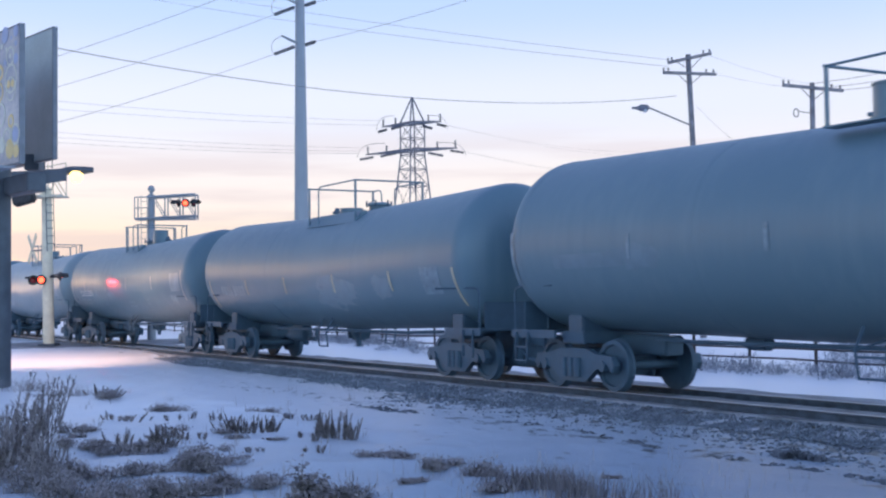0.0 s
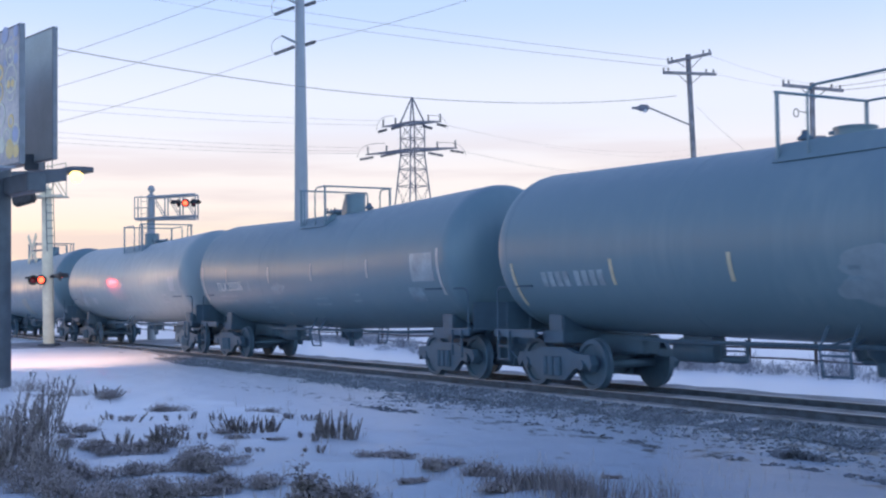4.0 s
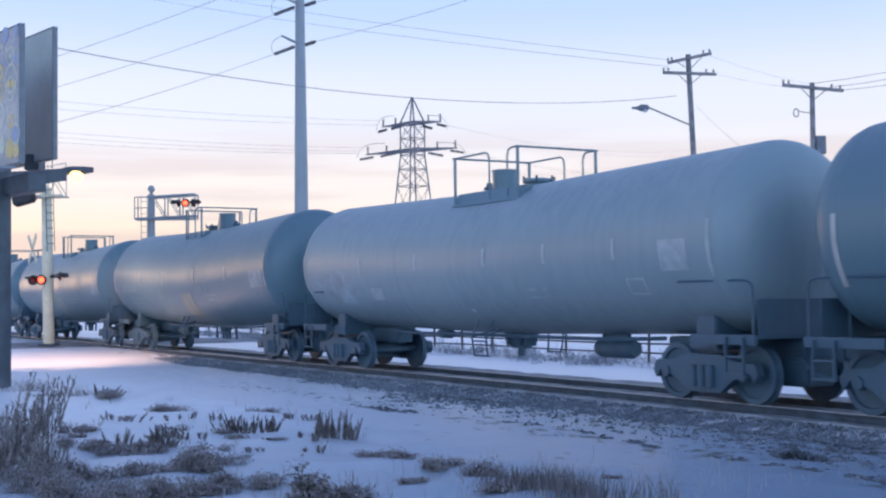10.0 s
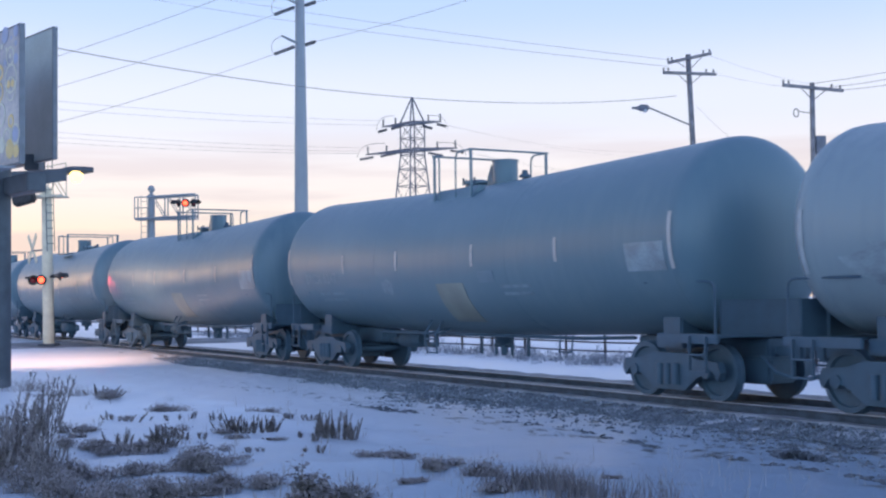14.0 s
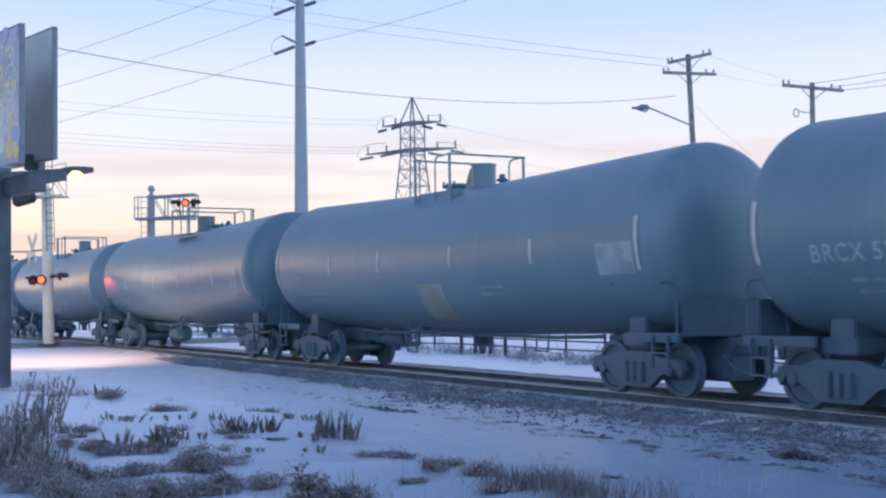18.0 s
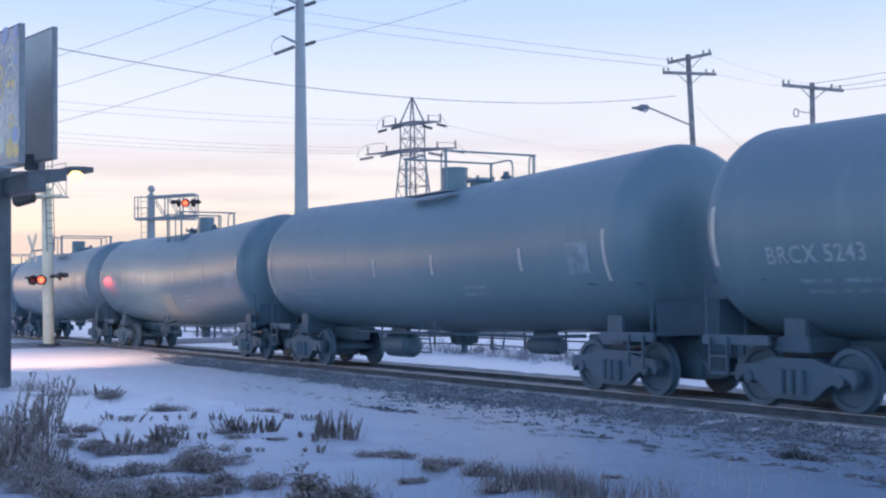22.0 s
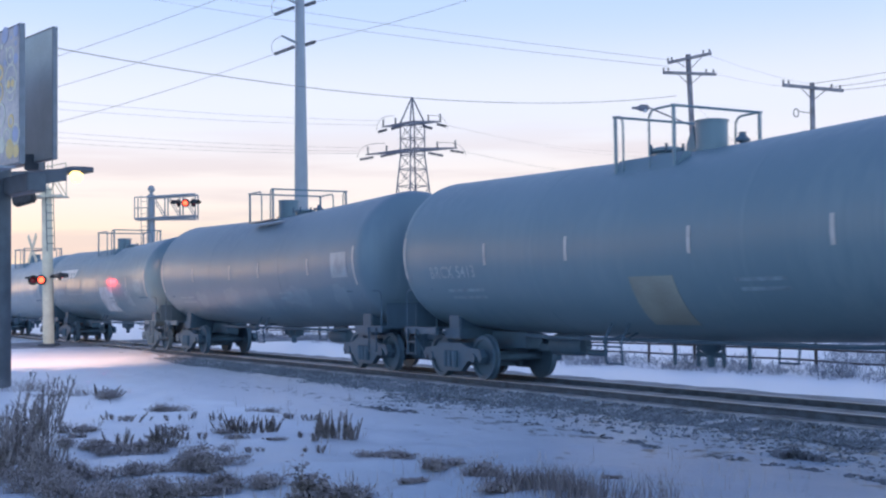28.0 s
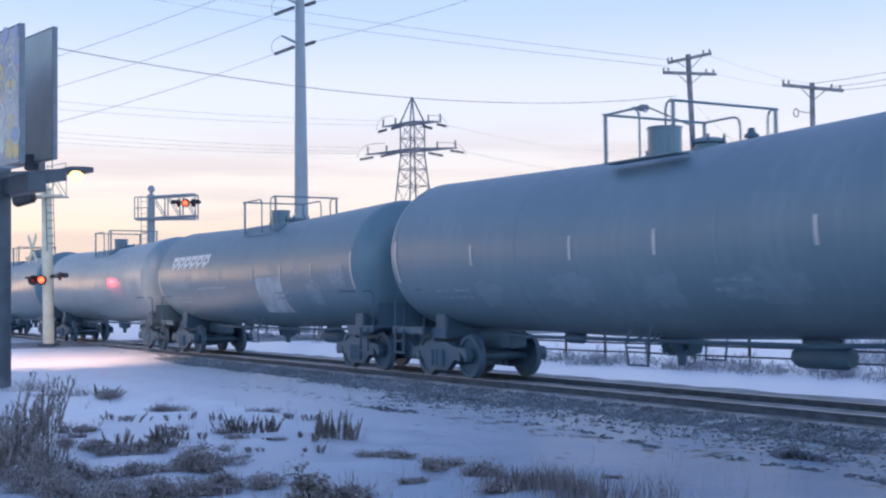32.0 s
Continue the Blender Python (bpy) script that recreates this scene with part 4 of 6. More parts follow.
def build_train():
    protos = {}
    for k, finish in enumerate(FINISH):
        kind = KIND[k]
        if kind not in protos:
            protos[kind] = car = build_car(kind, shape_of(k))
        else:
            car = copy_thing(protos[kind], Matrix())
        tagged(car, LABELS[finish], "tank car", "tank cars of the train")
        sh = shell_of(car)
        for q in (sh, *(o for o in sh.children if o.name.startswith("jacket_band"))):
            q.material_slots[0].link = "OBJECT"
            q.material_slots[0].material = FINISH_MAT[finish]
        CARS.append(car)
    # reflective strips and marks that set the cars apart
    for k, car in enumerate(CARS):
        sh, shape = shell_of(car), shape_of(k)
        ends, shorts, (z0, z1), (e0, e1) = STRIPS.get(k, STRIPS[8 if KIND[k][0] == "T" else 3])
        tape, tint = {0: (M_FAINT, "dulled"), 1: (M_TAPE, "yellowed"), 3: (M_DULL, "dulled")}.get(k, (M_STRIP, "white"))
        for x in ends:
            part("reflector_strip", shell_patch(B(), x - 0.045, x + 0.045, e0, e1, shape, 0.006), tape, sh, "long %s reflective strip" % tint)
        for x in shorts:
            part("reflector_strip", shell_patch(B(), x - 0.045, x + 0.045, z0, z1, shape, 0.006), tape, sh, "%s reflective strip" % tint)
        if k in PLACARD:
            x0, x1, z0, z1 = PLACARD[k]
            part("placard", shell_patch(B(), x0, x1, z0, z1, shape), M_DULL if k == 3 else M_PALE if k in (2, 4, 5, 8) else M_FAINT, sh, "pale rectangular placard film")
        if k in (4, 5, 7, 11):
            part("hazard_decal", shell_patch(B(), 0.02, 1.18, 1.27, 2.11, shape), M_YELLOW, sh, "faded yellow square decal")
        for x0, x1, z in FINE_LINES.get(k, ((-6.4, -4.9, 1.92), (2.6, 3.7, 1.98))):
            for j in range(2):
                part("stencil_line", shell_patch(B(), x0 + 0.07 * j, x1, z - 0.15 * j, z + 0.06 - 0.15 * j, shape), M_PALE if k == 3 else M_FAINT, sh, "small stencilled lines too fine to read")
    number = "white stencilled car number"
    text_on(shell_of(CARS[2]), "TILX 250386", -5.48, 2.24, 0.37, SHORT, number, M_MARK)
    text_on(shell_of(CARS[4]), "BRCX 5247", -6.06, 2.33, 0.36, MIDDLE, number)
    text_on(shell_of(CARS[5]), "BRCX 5243", -6.0, 2.33, 0.36, MIDDLE, number)
    text_on(shell_of(CARS[7]), "BRCX 5413", -6.0, 2.33, 0.36, MIDDLE, number)
    for j in range(8):
        x = -6.75 + 0.24 * j + (0.12 if j > 3 else 0)
        part("worn_letter", shell_patch(B(), x, x + 0.17, 1.98, 2.26, SHORT, n=3), M_PALE, shell_of(CARS[1]), "worn letter too faded to read")
    # notices, plates and stains
    sh = shell_of(CARS[2])
    part("small_panel", shell_patch(B(), 6.2, 6.85, 1.72, 2.05, SHORT), M_FAINT, sh, "small pale notice plate")
    part("notice_box", shell_patch(B(), -3.92, -3.68, 2.1, 2.38, SHORT, n=4), M_FAINT, sh, "small faint stencilled box")
    smear(sh, -1.55, 2.16, 0.42, 0.15, SHORT, 2.2, M_FAINT)
    part("lamp_plate", shell_patch(B(), -1.7, -1.56, 1.33, 1.46, SHORT, n=3), M_PLATE, sh, "small white plate")
    sh = shell_of(CARS[3])
    part("faded_decal", shell_patch(B(), -4.35, -3.72, 1.77, 2.06, SHORT), M_DULL, sh, "faded pale square decal")
    frame_bm = B()
    for x0, x1, z0, z1 in ((5.7, 6.2, 2.05, 2.09), (5.7, 6.2, 1.79, 1.83), (5.7, 5.75, 1.83, 2.05), (6.15, 6.2, 1.83, 2.05)):
        shell_patch(frame_bm, x0, x1, z0, z1, SHORT, n=2)
    part("outlined_box", frame_bm, M_DULL, sh, "pale outlined stencil box")
    part("lamp_plate", shell_patch(B(), 0.0, 0.16, 1.47, 1.55, SHORT, n=2), M_PLATE, sh, "small white plate")
    smear(sh, -6.3, 2.1, 1.1, 0.42, SHORT, 4.4, M_PALE)
    smear(shell_of(CARS[4]), -2.35, 2.1, 0.3, 0.16, MIDDLE, 3.1, M_FAINT)
    part("notice_box", shell_patch(B(), 1.85, 2.45, 2.1, 2.34, MIDDLE, n=4), M_GHOST, shell_of(CARS[4]), "small faint stencilled box")
    # the first car carries a broad faint panel between its strips
    sh = shell_of(CARS[0])
    part("faded_panel", shell_patch(B(), -6.8, -4.7, 2.3, 2.56, TALL), M_GHOST, sh, "broad faint painted panel")
    smear(sh, -4.3, 2.45, 0.5, 0.24, TALL, 9.1, M_GHOST)
    # the big air reservoir that hangs beside a truck on one of the cars
    for k, x, half, z, rr in ((6, -2.66, 0.64, 0.62, 0.3),):
        bm = lathe(B(), [(-half, 0.0), (-half, rr * 0.6), (-half + 0.12, rr), (half - 0.12, rr), (half, rr * 0.6), (half, 0.0)], (x, -0.2, z), "x", 18)
        box(bm, (x, -0.2, 0.9), (half, 0.14, 0.3))
        part("air_reservoir", bm, M_UNDER, CARS[k])
    # blocky company mark and large pale plate
    sh = shell_of(CARS[9])
    for j in range(6):
        x = -6.62 + 0.63 * j
        bm = B()
        for x0, x1, z0, z1 in ((0, 0.56, 3.22, 3.36), (0, 0.16, 2.92, 3.22), (0.4, 0.56, 3.06, 3.22), (0.16, 0.4, 3.0, 3.1)):
            shell_patch(bm, x + x0, x + x1, z0, z1, SHORT, 0.004, 0.004, 2)
        part("mark_block", bm, M_MARK, sh, "blocky white piece of a painted mark")
    part("pale_plate", shell_patch(B(), 1.4, 3.3, 1.45, 2.48, SHORT), M_PLATE, sh, "large pale square plate")
    part("notice_box", shell_patch(B(), -6.6, -4.9, 2.24, 2.44, SHORT, n=3), M_FAINT, sh, "small faint stencilled box")
    part("stencil_line", shell_patch(B(), -3.95, -1.3, 2.2, 2.27, SHORT), M_STENCIL, sh, "thin white painted line")
    part("stencil_line", shell_patch(B(), -4.02, -3.95, 1.84, 2.27, SHORT, n=4), M_FAINT, sh, "thin faded painted line")
    part("stencil_line", shell_patch(B(), -3.9, -1.6, 1.46, 1.52, SHORT), M_FAINT, sh, "thin faded painted line")
    part("lamp_plate", shell_patch(B(), 4.42, 4.56, 2.52, 2.64, SHORT, n=3), M_PLATE, sh, "small white plate")
    smear(sh, 5.4, 2.05, 0.45, 0.3, SHORT, 3)
    smear(sh, 7.1, 2.42, 0.55, 0.26, SHORT, 6)
    smear(shell_of(CARS[1]), 1.7, 2.0, 1.2, 0.42, SHORT, 5, M_PALE_DUST)
    smear(shell_of(CARS[1]), 4.4, 2.1, 0.5, 0.25, SHORT, 8, M_PALE_DUST)
    for j, (x, w) in enumerate(((-4.2, 0.5), (-1.2, 0.7), (1.4, 0.5), (3.9, 0.9), (6.6, 0.4))):
        smear(shell_of(CARS[8]), x, 1.9 + 0.05 * (j % 2), w, 0.28, TALL, 11 + j, M_SPILL)


build_train()


def car_pose(k, t):
    u = (BOUNDS[k] + BOUNDS[k + 1]) / 2
    return TRACK @ pose(-(u - SPEED * t), 0, 0)


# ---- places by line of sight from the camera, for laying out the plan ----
def img(px, py, depth):
    f = 784 / math.tan(radians(39.2) / 2)
    d = CAM.to_3x3() @ Vector(((px - 784) / f, (441 - py) / f, -1))
    return CAM.translation + d * (depth / d.y)


def img_xy(px, py, depth):
    q = img(px, py, depth)
    return q.x, q.y


# ---- wires ----
def wire(a, b, sag, r=0.012, label="thin overhead wire sagging between poles"):
    a, b = Vector(a), Vector(b)
    bm = B()
    pts = []
    for k in range(17):
        t = k / 16
        q = a.lerp(b, t)
        q.z -= sag * 4 * t * (1 - t)
        pts.append(q)
    pipe(bm, pts, r, 5)
    ob = new("overhead_wire", mesh_of(bm, "overhead_wire", M_WIRE))
    tagged(ob, label, "wire", "overhead wires")


def insulator(name, parent, a, b, r, n=5, material=None):
    """A string of shed discs from a to b."""
    a, b = Vector(a), Vector(b)
    bm = B()
    L = (b - a).length
    prof = [(0, 0.0), (0, r * 0.45)]
    for k in range(n):
        h = L * (k + 0.3) / n
        prof += [(h, r * 0.45), (h + L * 0.12 / n, r), (h + L * 0.42 / n, r * 0.9), (h + L * 0.5 / n, r * 0.45)]
    prof += [(L, r * 0.45), (L, 0.0)]
    lathe(bm, prof, (0, 0, 0), "z", 10)
    m = Matrix.Translation(a) @ (b - a).to_track_quat("Z", "Y").to_matrix().to_4x4()
    bmesh.ops.transform(bm, matrix=m, verts=bm.verts)
    return part(name, bm, material or M_PORC, parent)


# ---- steel transmission pole ----
def steel_pole():
    D = 75.0
    o = img(533.5, 385, D)
    pole = thing("transmission_pole", pose(o.x, D, Z_GROUND))
    rod_bm = lathe(B(), [(-1, 0.0), (-1, 0.50), (0, 0.49), (11, 0.385), (19, 0.29), (26, 0.24), (30, 0.2), (30, 0.0)], axis="z", seg=12)
    part("shaft", rod_bm, M_STEEL, pole, "twelve-sided tapered steel shaft")
    part("base_flange", lathe(B(), [(0, 0.0), (0, 0.75), (0.08, 0.75), (0.08, 0.0)], axis="z", seg=20), M_STEEL, pole)

    def loc(px, py, d=D):
        return img(px, py, d) - Vector((o.x, D, Z_GROUND))
    for py in (78, 8, -60):
        z = loc(540, py).z
        part("bracket_arm", rod(B(), (-0.15, -0.3, z), loc(499, py - 14, D - 1.5), 0.09, 0.07), M_STEEL, pole)
        insulator("strain_insulator", pole, loc(521, py + 5, D - 0.5), loc(486, py + 18, D - 1.6), 0.12, 7)
        insulator("strain_insulator", pole, loc(540, py + 2, D + 0.3), loc(558, py - 4, D + 1), 0.12, 6)
        jumper = B()
        a, b = loc(499, py - 14, D - 1.5), loc(484, py + 18, D - 1.6)
        m = (a + b) / 2 + Vector((-0.45, 0, 0.25))
        pipe(jumper, bend(a, m + Vector((-0.2, 0, 0)), b, 8), 0.015, 5)
        part("jumper_wire", jumper, M_WIRE, pole)
    tagged(pole, "tall tapered grey steel transmission pole with insulators", "utility pole")
    for py, lx, ly, rx, ry in ((78, -300, 290, 1100, -105), (8, -300, 235, 1100, -165), (-60, -300, 195, 1100, -230)):
        wire(img(486, py + 18, D - 1.6), img(lx, ly + 20, 60), 0.5, 0.013)
        wire(img(558, py - 4, D + 1), img(rx, ry, 95), 0.6, 0.014)


steel_pole()


# ---- lattice tower ----
def lattice_tower():
    D = 150.0
    o = img(731, 345, D)
    tower = thing("lattice_tower", pose(o.x, D, Z_GROUND, 0, 0, 37))
    k = D / 2200.0
    z_of = lambda py: img(731, py, D).z - Z_GROUND
    w_top, w_mid, w_low, w_foot = 0.06, 1.05, 1.46, 3.0
    zs = [(0.0, w_foot), (z_of(345), w_low), (z_of(275), w_mid), (z_of(218), w_mid), (z_of(174), w_top)]
    corners = [(-1, -1), (1, -1), (1, 1), (-1, 1)]
    for cx, cy in corners:
        leg = B()
        for (z0, w0), (z1, w1) in zip(zs, zs[1:]):
            rod(leg, (cx * w0, cy * w0, z0), (cx * w1, cy * w1, z1), 0.1, 0.09, 5)
        part("leg", leg, M_GALV, tower)

    def width(z):
        for (z0, w0), (z1, w1) in zip(zs, zs[1:]):
            if z0 <= z <= z1:
                return w0 + (w1 - w0) * (z - z0) / (z1 - z0)
        return w_top
    levels = [0, 4.5, 8.2, 11.3, z_of(330), z_of(300), z_of(275), z_of(246), z_of(218)]
    for a, b in zip(levels, levels[1:]):
        for q in range(4):
            (x0, y0), (x1, y1) = corners[q], corners[(q + 1) % 4]
            wa, wb = width(a), width(b)
            br = B()
            rod(br, (x0 * wa, y0 * wa, a), (x1 * wb, y1 * wb, b), 0.034, seg=4)
            rod(br, (x1 * wa, y1 * wa, a), (x0 * wb, y0 * wb, b), 0.034, seg=4)
            rod(br, (x0 * wb, y0 * wb, b), (x1 * wb, y1 * wb, b), 0.05, seg=4)
            part("cross_brace", br, M_GALV, tower)
    turn = Matrix.Rotation(radians(-37), 4, "Z")

    def arm(py, left, right, slope):
        z = z_of(py)
        for sgn, px in ((-1, left), (1, right)):
            x = (px - 731) * k
            am = B()
            for y in (-0.9, 0.9):
                rod(am, turn @ Vector((0, y, z)), turn @ Vector((x * 0.86, 0, z + slope * sgn)), 0.1, 0.07, 5)
            rod(am, turn @ Vector((0, 0, z + 0.35)), turn @ Vector((x * 0.86, 0, z + slope * sgn)), 0.1, 0.07, 5)
            part("cross_arm", am, M_GALV, tower)
            insulator("strain_insulator", tower, turn @ Vector((x * 0.72, 0.6, z + slope * sgn - 0.25)), turn @ Vector((x * 0.98, 1.2, z + slope * sgn - 0.45)), 0.18, 9)
            insulator("strain_insulator", tower, turn @ Vector((x * 0.3, -0.6, z - 0.3)), turn @ Vector((x * 0.58, -1.4, z - 0.75)), 0.18, 9)
            for g in (0.55, 0.95):
                insulator("post_insulator", tower, turn @ Vector((x * g * 0.86, 0, z + slope * sgn * g + 0.1)), turn @ Vector((x * g * 0.86, 0, z + slope * sgn * g + 0.95)), 0.15, 3)
            jw = B()
            a_, b_ = turn @ Vector((x * 0.5, 0, z + 1.0)), turn @ Vector((x * 1.02, 1.2, z - 0.5))
            pipe(jw, bend(a_, turn @ Vector((x * 1.0, 0.6, z + 1.3)), b_, 8), 0.03, 4)
            part("jumper_wire", jw, M_WIRE, tower)
    arm(220, 668, 792, 0.3)
    arm(268, 634, 824, 0.35)
    part("peak_cap", box(B(), (0, 0, z_of(174)), (0.3, 0.3, 0.2)), M_GALV, tower)
    tagged(tower, "galvanised steel lattice power tower with crossarms", "power tower")
    for py, ly, ry, px in ((214, 165, 262, 668), (222, 184, 272, 668), (262, 223, 300, 634), (268, 235, 306, 634), (272, 248, 312, 634)):
        wire(img(px, py, D), img(-350, ly - 38, 130), 0.9, 0.015)
        if py < 270:
            wire(img(1462 - px - 8, 268 if py > 250 else 221, D + 1), img(1250, ry, 260), 2.0, 0.008)


lattice_tower()


# ---- wooden utility poles ----
def wood_pole(px_top, py_top, px_low, py_low, D, r, arms, lamp=None, loop=False):
    a, b = img(px_low, py_low, D), img(px_top, py_top, D)
    dirn = (b - a) / (b.z - a.z)
    foot = a + dirn * (Z_GROUND - a.z)
    pole = thing("utility_pole", pose(*foot))
    top = b - foot
    part("shaft", rod(B(), -dirn * 0.6, top, r * 1.25, r, 14), M_WOOD, pole)
    for pl, yl, pr, yr, ahead in arms:
        A, Bp = img(pl, yl, D - ahead) - foot, img(pr, yr, D + ahead) - foot
        mid = (A + Bp) / 2
        d = (Bp - A).normalized()
        q = d.to_track_quat("X", "Z").to_matrix().to_4x4()
        am = part("cross_arm", box(B(), mid + Vector((0, -r - 0.06, 0)), ((Bp - A).length, 0.11, 0.14), q, 0.01), M_WOOD, pole)
        for s_ in (-1, 1):
            part("arm_brace", rod(B(), mid + d * s_ * 0.62 + Vector((0, -r - 0.1, -0.06)), Vector((mid.x, mid.y - r, mid.z - 0.55)), 0.02, seg=5), M_GALV, pole)
        for g in (-0.97, -0.8, 0.62, 0.9):
            c = mid + d * g * (Bp - A).length / 2 + Vector((0, -r - 0.06, 0.07))
            insulator("pin_insulator", am, c, c + Vector((0, 0, 0.17)), 0.06, 2)
    if lamp:
        la = B()
        p0, p1 = img(*lamp[0], D) - foot, img(*lamp[1], D) - foot
        pipe(la, [p0, p0.lerp(p1, 0.5) + Vector((0, 0, 0.05)), p1 + Vector((0.25, 0, 0.0)), p1], 0.04, 8)
        arm = part("lamp_arm", la, M_GALV, pole)
        hd = B()
        lathe(hd, [(-0.36, 0.0), (-0.36, 0.05), (-0.1, 0.08), (0.1, 0.17), (0.4, 0.16), (0.5, 0.05), (0.5, 0.0)], p1 + Vector((-0.3, 0, 0.02)), "x", 14)
        part("lamp_head", hd, M_GALV, arm, "unlit cobra-head street lamp")
        gl = B()
        lathe(gl, [(-0.14, 0.0), (-0.13, 0.08), (-0.08, 0.13), (0.0, 0.14), (0.0, 0.0)], p1 + Vector((-0.02, 0, -0.06)), "z", 14)
        part("lamp_glass", gl, M_GLASS, arm)
    if loop:
        lp = B()
        c = img(1409, 200, D) - foot
        pipe(lp, [c + Vector((0.11 * math.cos(t), 0, 0.19 * math.sin(t))) for t in [k * math.tau / 12 for k in range(13)]], 0.025, 6)
        rod(lp, c + Vector((0.1, 0, 0.06)), Vector((0, -r, (img(1437, 201, D) - foot).z)), 0.02)
        part("wire_loop", lp, M_GALV, pole)
    if loop:
        g0, g1 = img(1443, 241, D) - foot, img(1461, 273, D) - foot
        part("equipment_box", box(B(), (g0 + g1) / 2, (abs(g1.x - g0.x), 0.3, abs(g1.z - g0.z)), bev=0.02), M_GALV, pole, "grey metal equipment box")
    return tagged(pole, "weathered wooden utility pole with bolted crossarms", "utility pole")


M_GLASS = mat("frosted_lamp_glass", (0.5, 0.52, 0.55), 0.25, 0, 0.1, 6, 40, 0)
wood_pole(1217.5, 97, 1227, 268, 60, 0.125, ((1180, 113, 1258, 96, -0.3), (1172, 130, 1266, 133, 0.3)), lamp=((1220, 221), (1142, 192)))
wood_pole(1437, 147, 1438.5, 235, 55, 0.11, ((1383, 152, 1490, 162, 0.4),), loop=True)
wire(img(1196, 170, 60), img(98, 85, 34), 0.84, 0.013, "dark overhead cable sagging to the wooden pole")
for y0, x1, y1 in ((98, 430, -12), (110, 430, 12)):
    wire(img(1182, y0 + 8, 60), img(x1 - 300, y1 - 38, 95), 0.4, 0.01)
for y0, y1 in ((148, 118), (155, 133), (160, 148)):
    wire(img(1440 + (y0 - 148) * 4, y0, 55), img(1800, y1 - 42, 50), 0.15, 0.012)
wire(img(1230, 185, 60), img(1330, 275, 52), 0.1, 0.006)
wire(img(1255, 98, 60), img(1438, 150, 55), 0.12, 0.004)
wire(img(1264, 130, 60), img(1438, 158, 55), 0.12, 0.004)


# ---- fence and brush behind the railway ----
P_FENCE = 25.6


def fence():
    fn = thing("pipe_fence")
    rng = random.Random(8)
    for k in range(34):
        s = 8 + 2.35 * k + rng.uniform(-0.15, 0.15)
        p = P_FENCE + rng.uniform(-0.05, 0.05)
        g = at(p, s)
        z0 = ground_z(g.x, g.y)
        lean = Vector((rng.uniform(-0.04, 0.04), rng.uniform(-0.04, 0.04), 0))
        part("post", rod(B(), at(p, s, z0 - 0.2), at(p, s, 1.0) + lean, 0.05, 0.045, 8), M_FENCE, fn)
    for z in (-0.02, 0.27, 0.62, 0.95):
        bm = B()
        pipe(bm, [at(P_FENCE - 0.09, 4 + 2.35 * k, z + rng.uniform(-0.03, 0.03)) for k in range(37)], 0.03, 6)
        part("rail_pipe", bm, M_FENCE, fn)
    tagged(fn, "rusty pipe rail fence along the railway", "fence")


fence()


# ---- crossing signals ----
def ladder(bm, a, b, side, w=0.4, step=0.3, r=0.018):
    a, b, side = Vector(a), Vector(b), Vector(side).normalized()
    for e in (-w / 2, w / 2):
        rod(bm, a + side * e, b + side * e, r, seg=5)
    n = int((b - a).length / step)
    for k in range(1, n):
        q = a.lerp(b, k / n)
        rod(bm, q - side * w / 2, q + side * w / 2, r * 0.7, seg=4)
    return bm


def flasher(parent, c, toward, lit, r=0.15):
    """A hooded round signal lamp that faces the way it is turned."""
    m = Matrix.Translation(c) @ Vector(toward).to_track_quat("Z", "Y").to_matrix().to_4x4()
    bd = B()
    lathe(bd, [(-0.16, 0.0), (-0.16, 0.08), (-0.1, r * 0.95), (0.0, r), (0.0, r * 0.9), (-0.02, 0.0)], axis="z", seg=20)
    hood = [(r * math.cos(t), r * math.sin(t)) for t in [math.pi * (k / 10 * 1.2 - 0.1) for k in range(11)]]
    rows = [[bd.verts.new((x * s_, y * s_, h)) for x, y in hood] for h, s_ in ((0.0, 1.0), (0.28, 1.02), (0.28, 1.08), (0.0, 1.08))]
    for a, b in zip(rows, rows[1:] + rows[:1]):
        for k in range(10):
            bd.faces.new((a[k], a[k + 1], b[k + 1], b[k]))
    disc = lathe(B(), [(-0.05, 0.0), (-0.05, r * 1.5), (-0.03, r * 1.5), (-0.03, 0.0)], axis="z", seg=24)
    lens = lathe(B(), [(-0.01, 0.0), (-0.01, r * 0.88), (0.02, r * 0.8), (0.05, r * 0.4), (0.06, 0.0)], axis="z", seg=20)
    for bm in (bd, disc, lens):
        bmesh.ops.transform(bm, matrix=m, verts=bm.verts)
    f = part("flasher_body", bd, M_BLACK, parent, "black hooded signal lamp")
    part("background_disc", disc, M_BLACK, f)
    part("lens", lens, M_RED if lit else M_DARKLENS, f, "glowing red lens" if lit else "unlit red lens")


M_DARKLENS = mat("unlit_red_lens", (0.25, 0.02, 0.02), 0.2, 0, 0.1, 6, 40, 0)


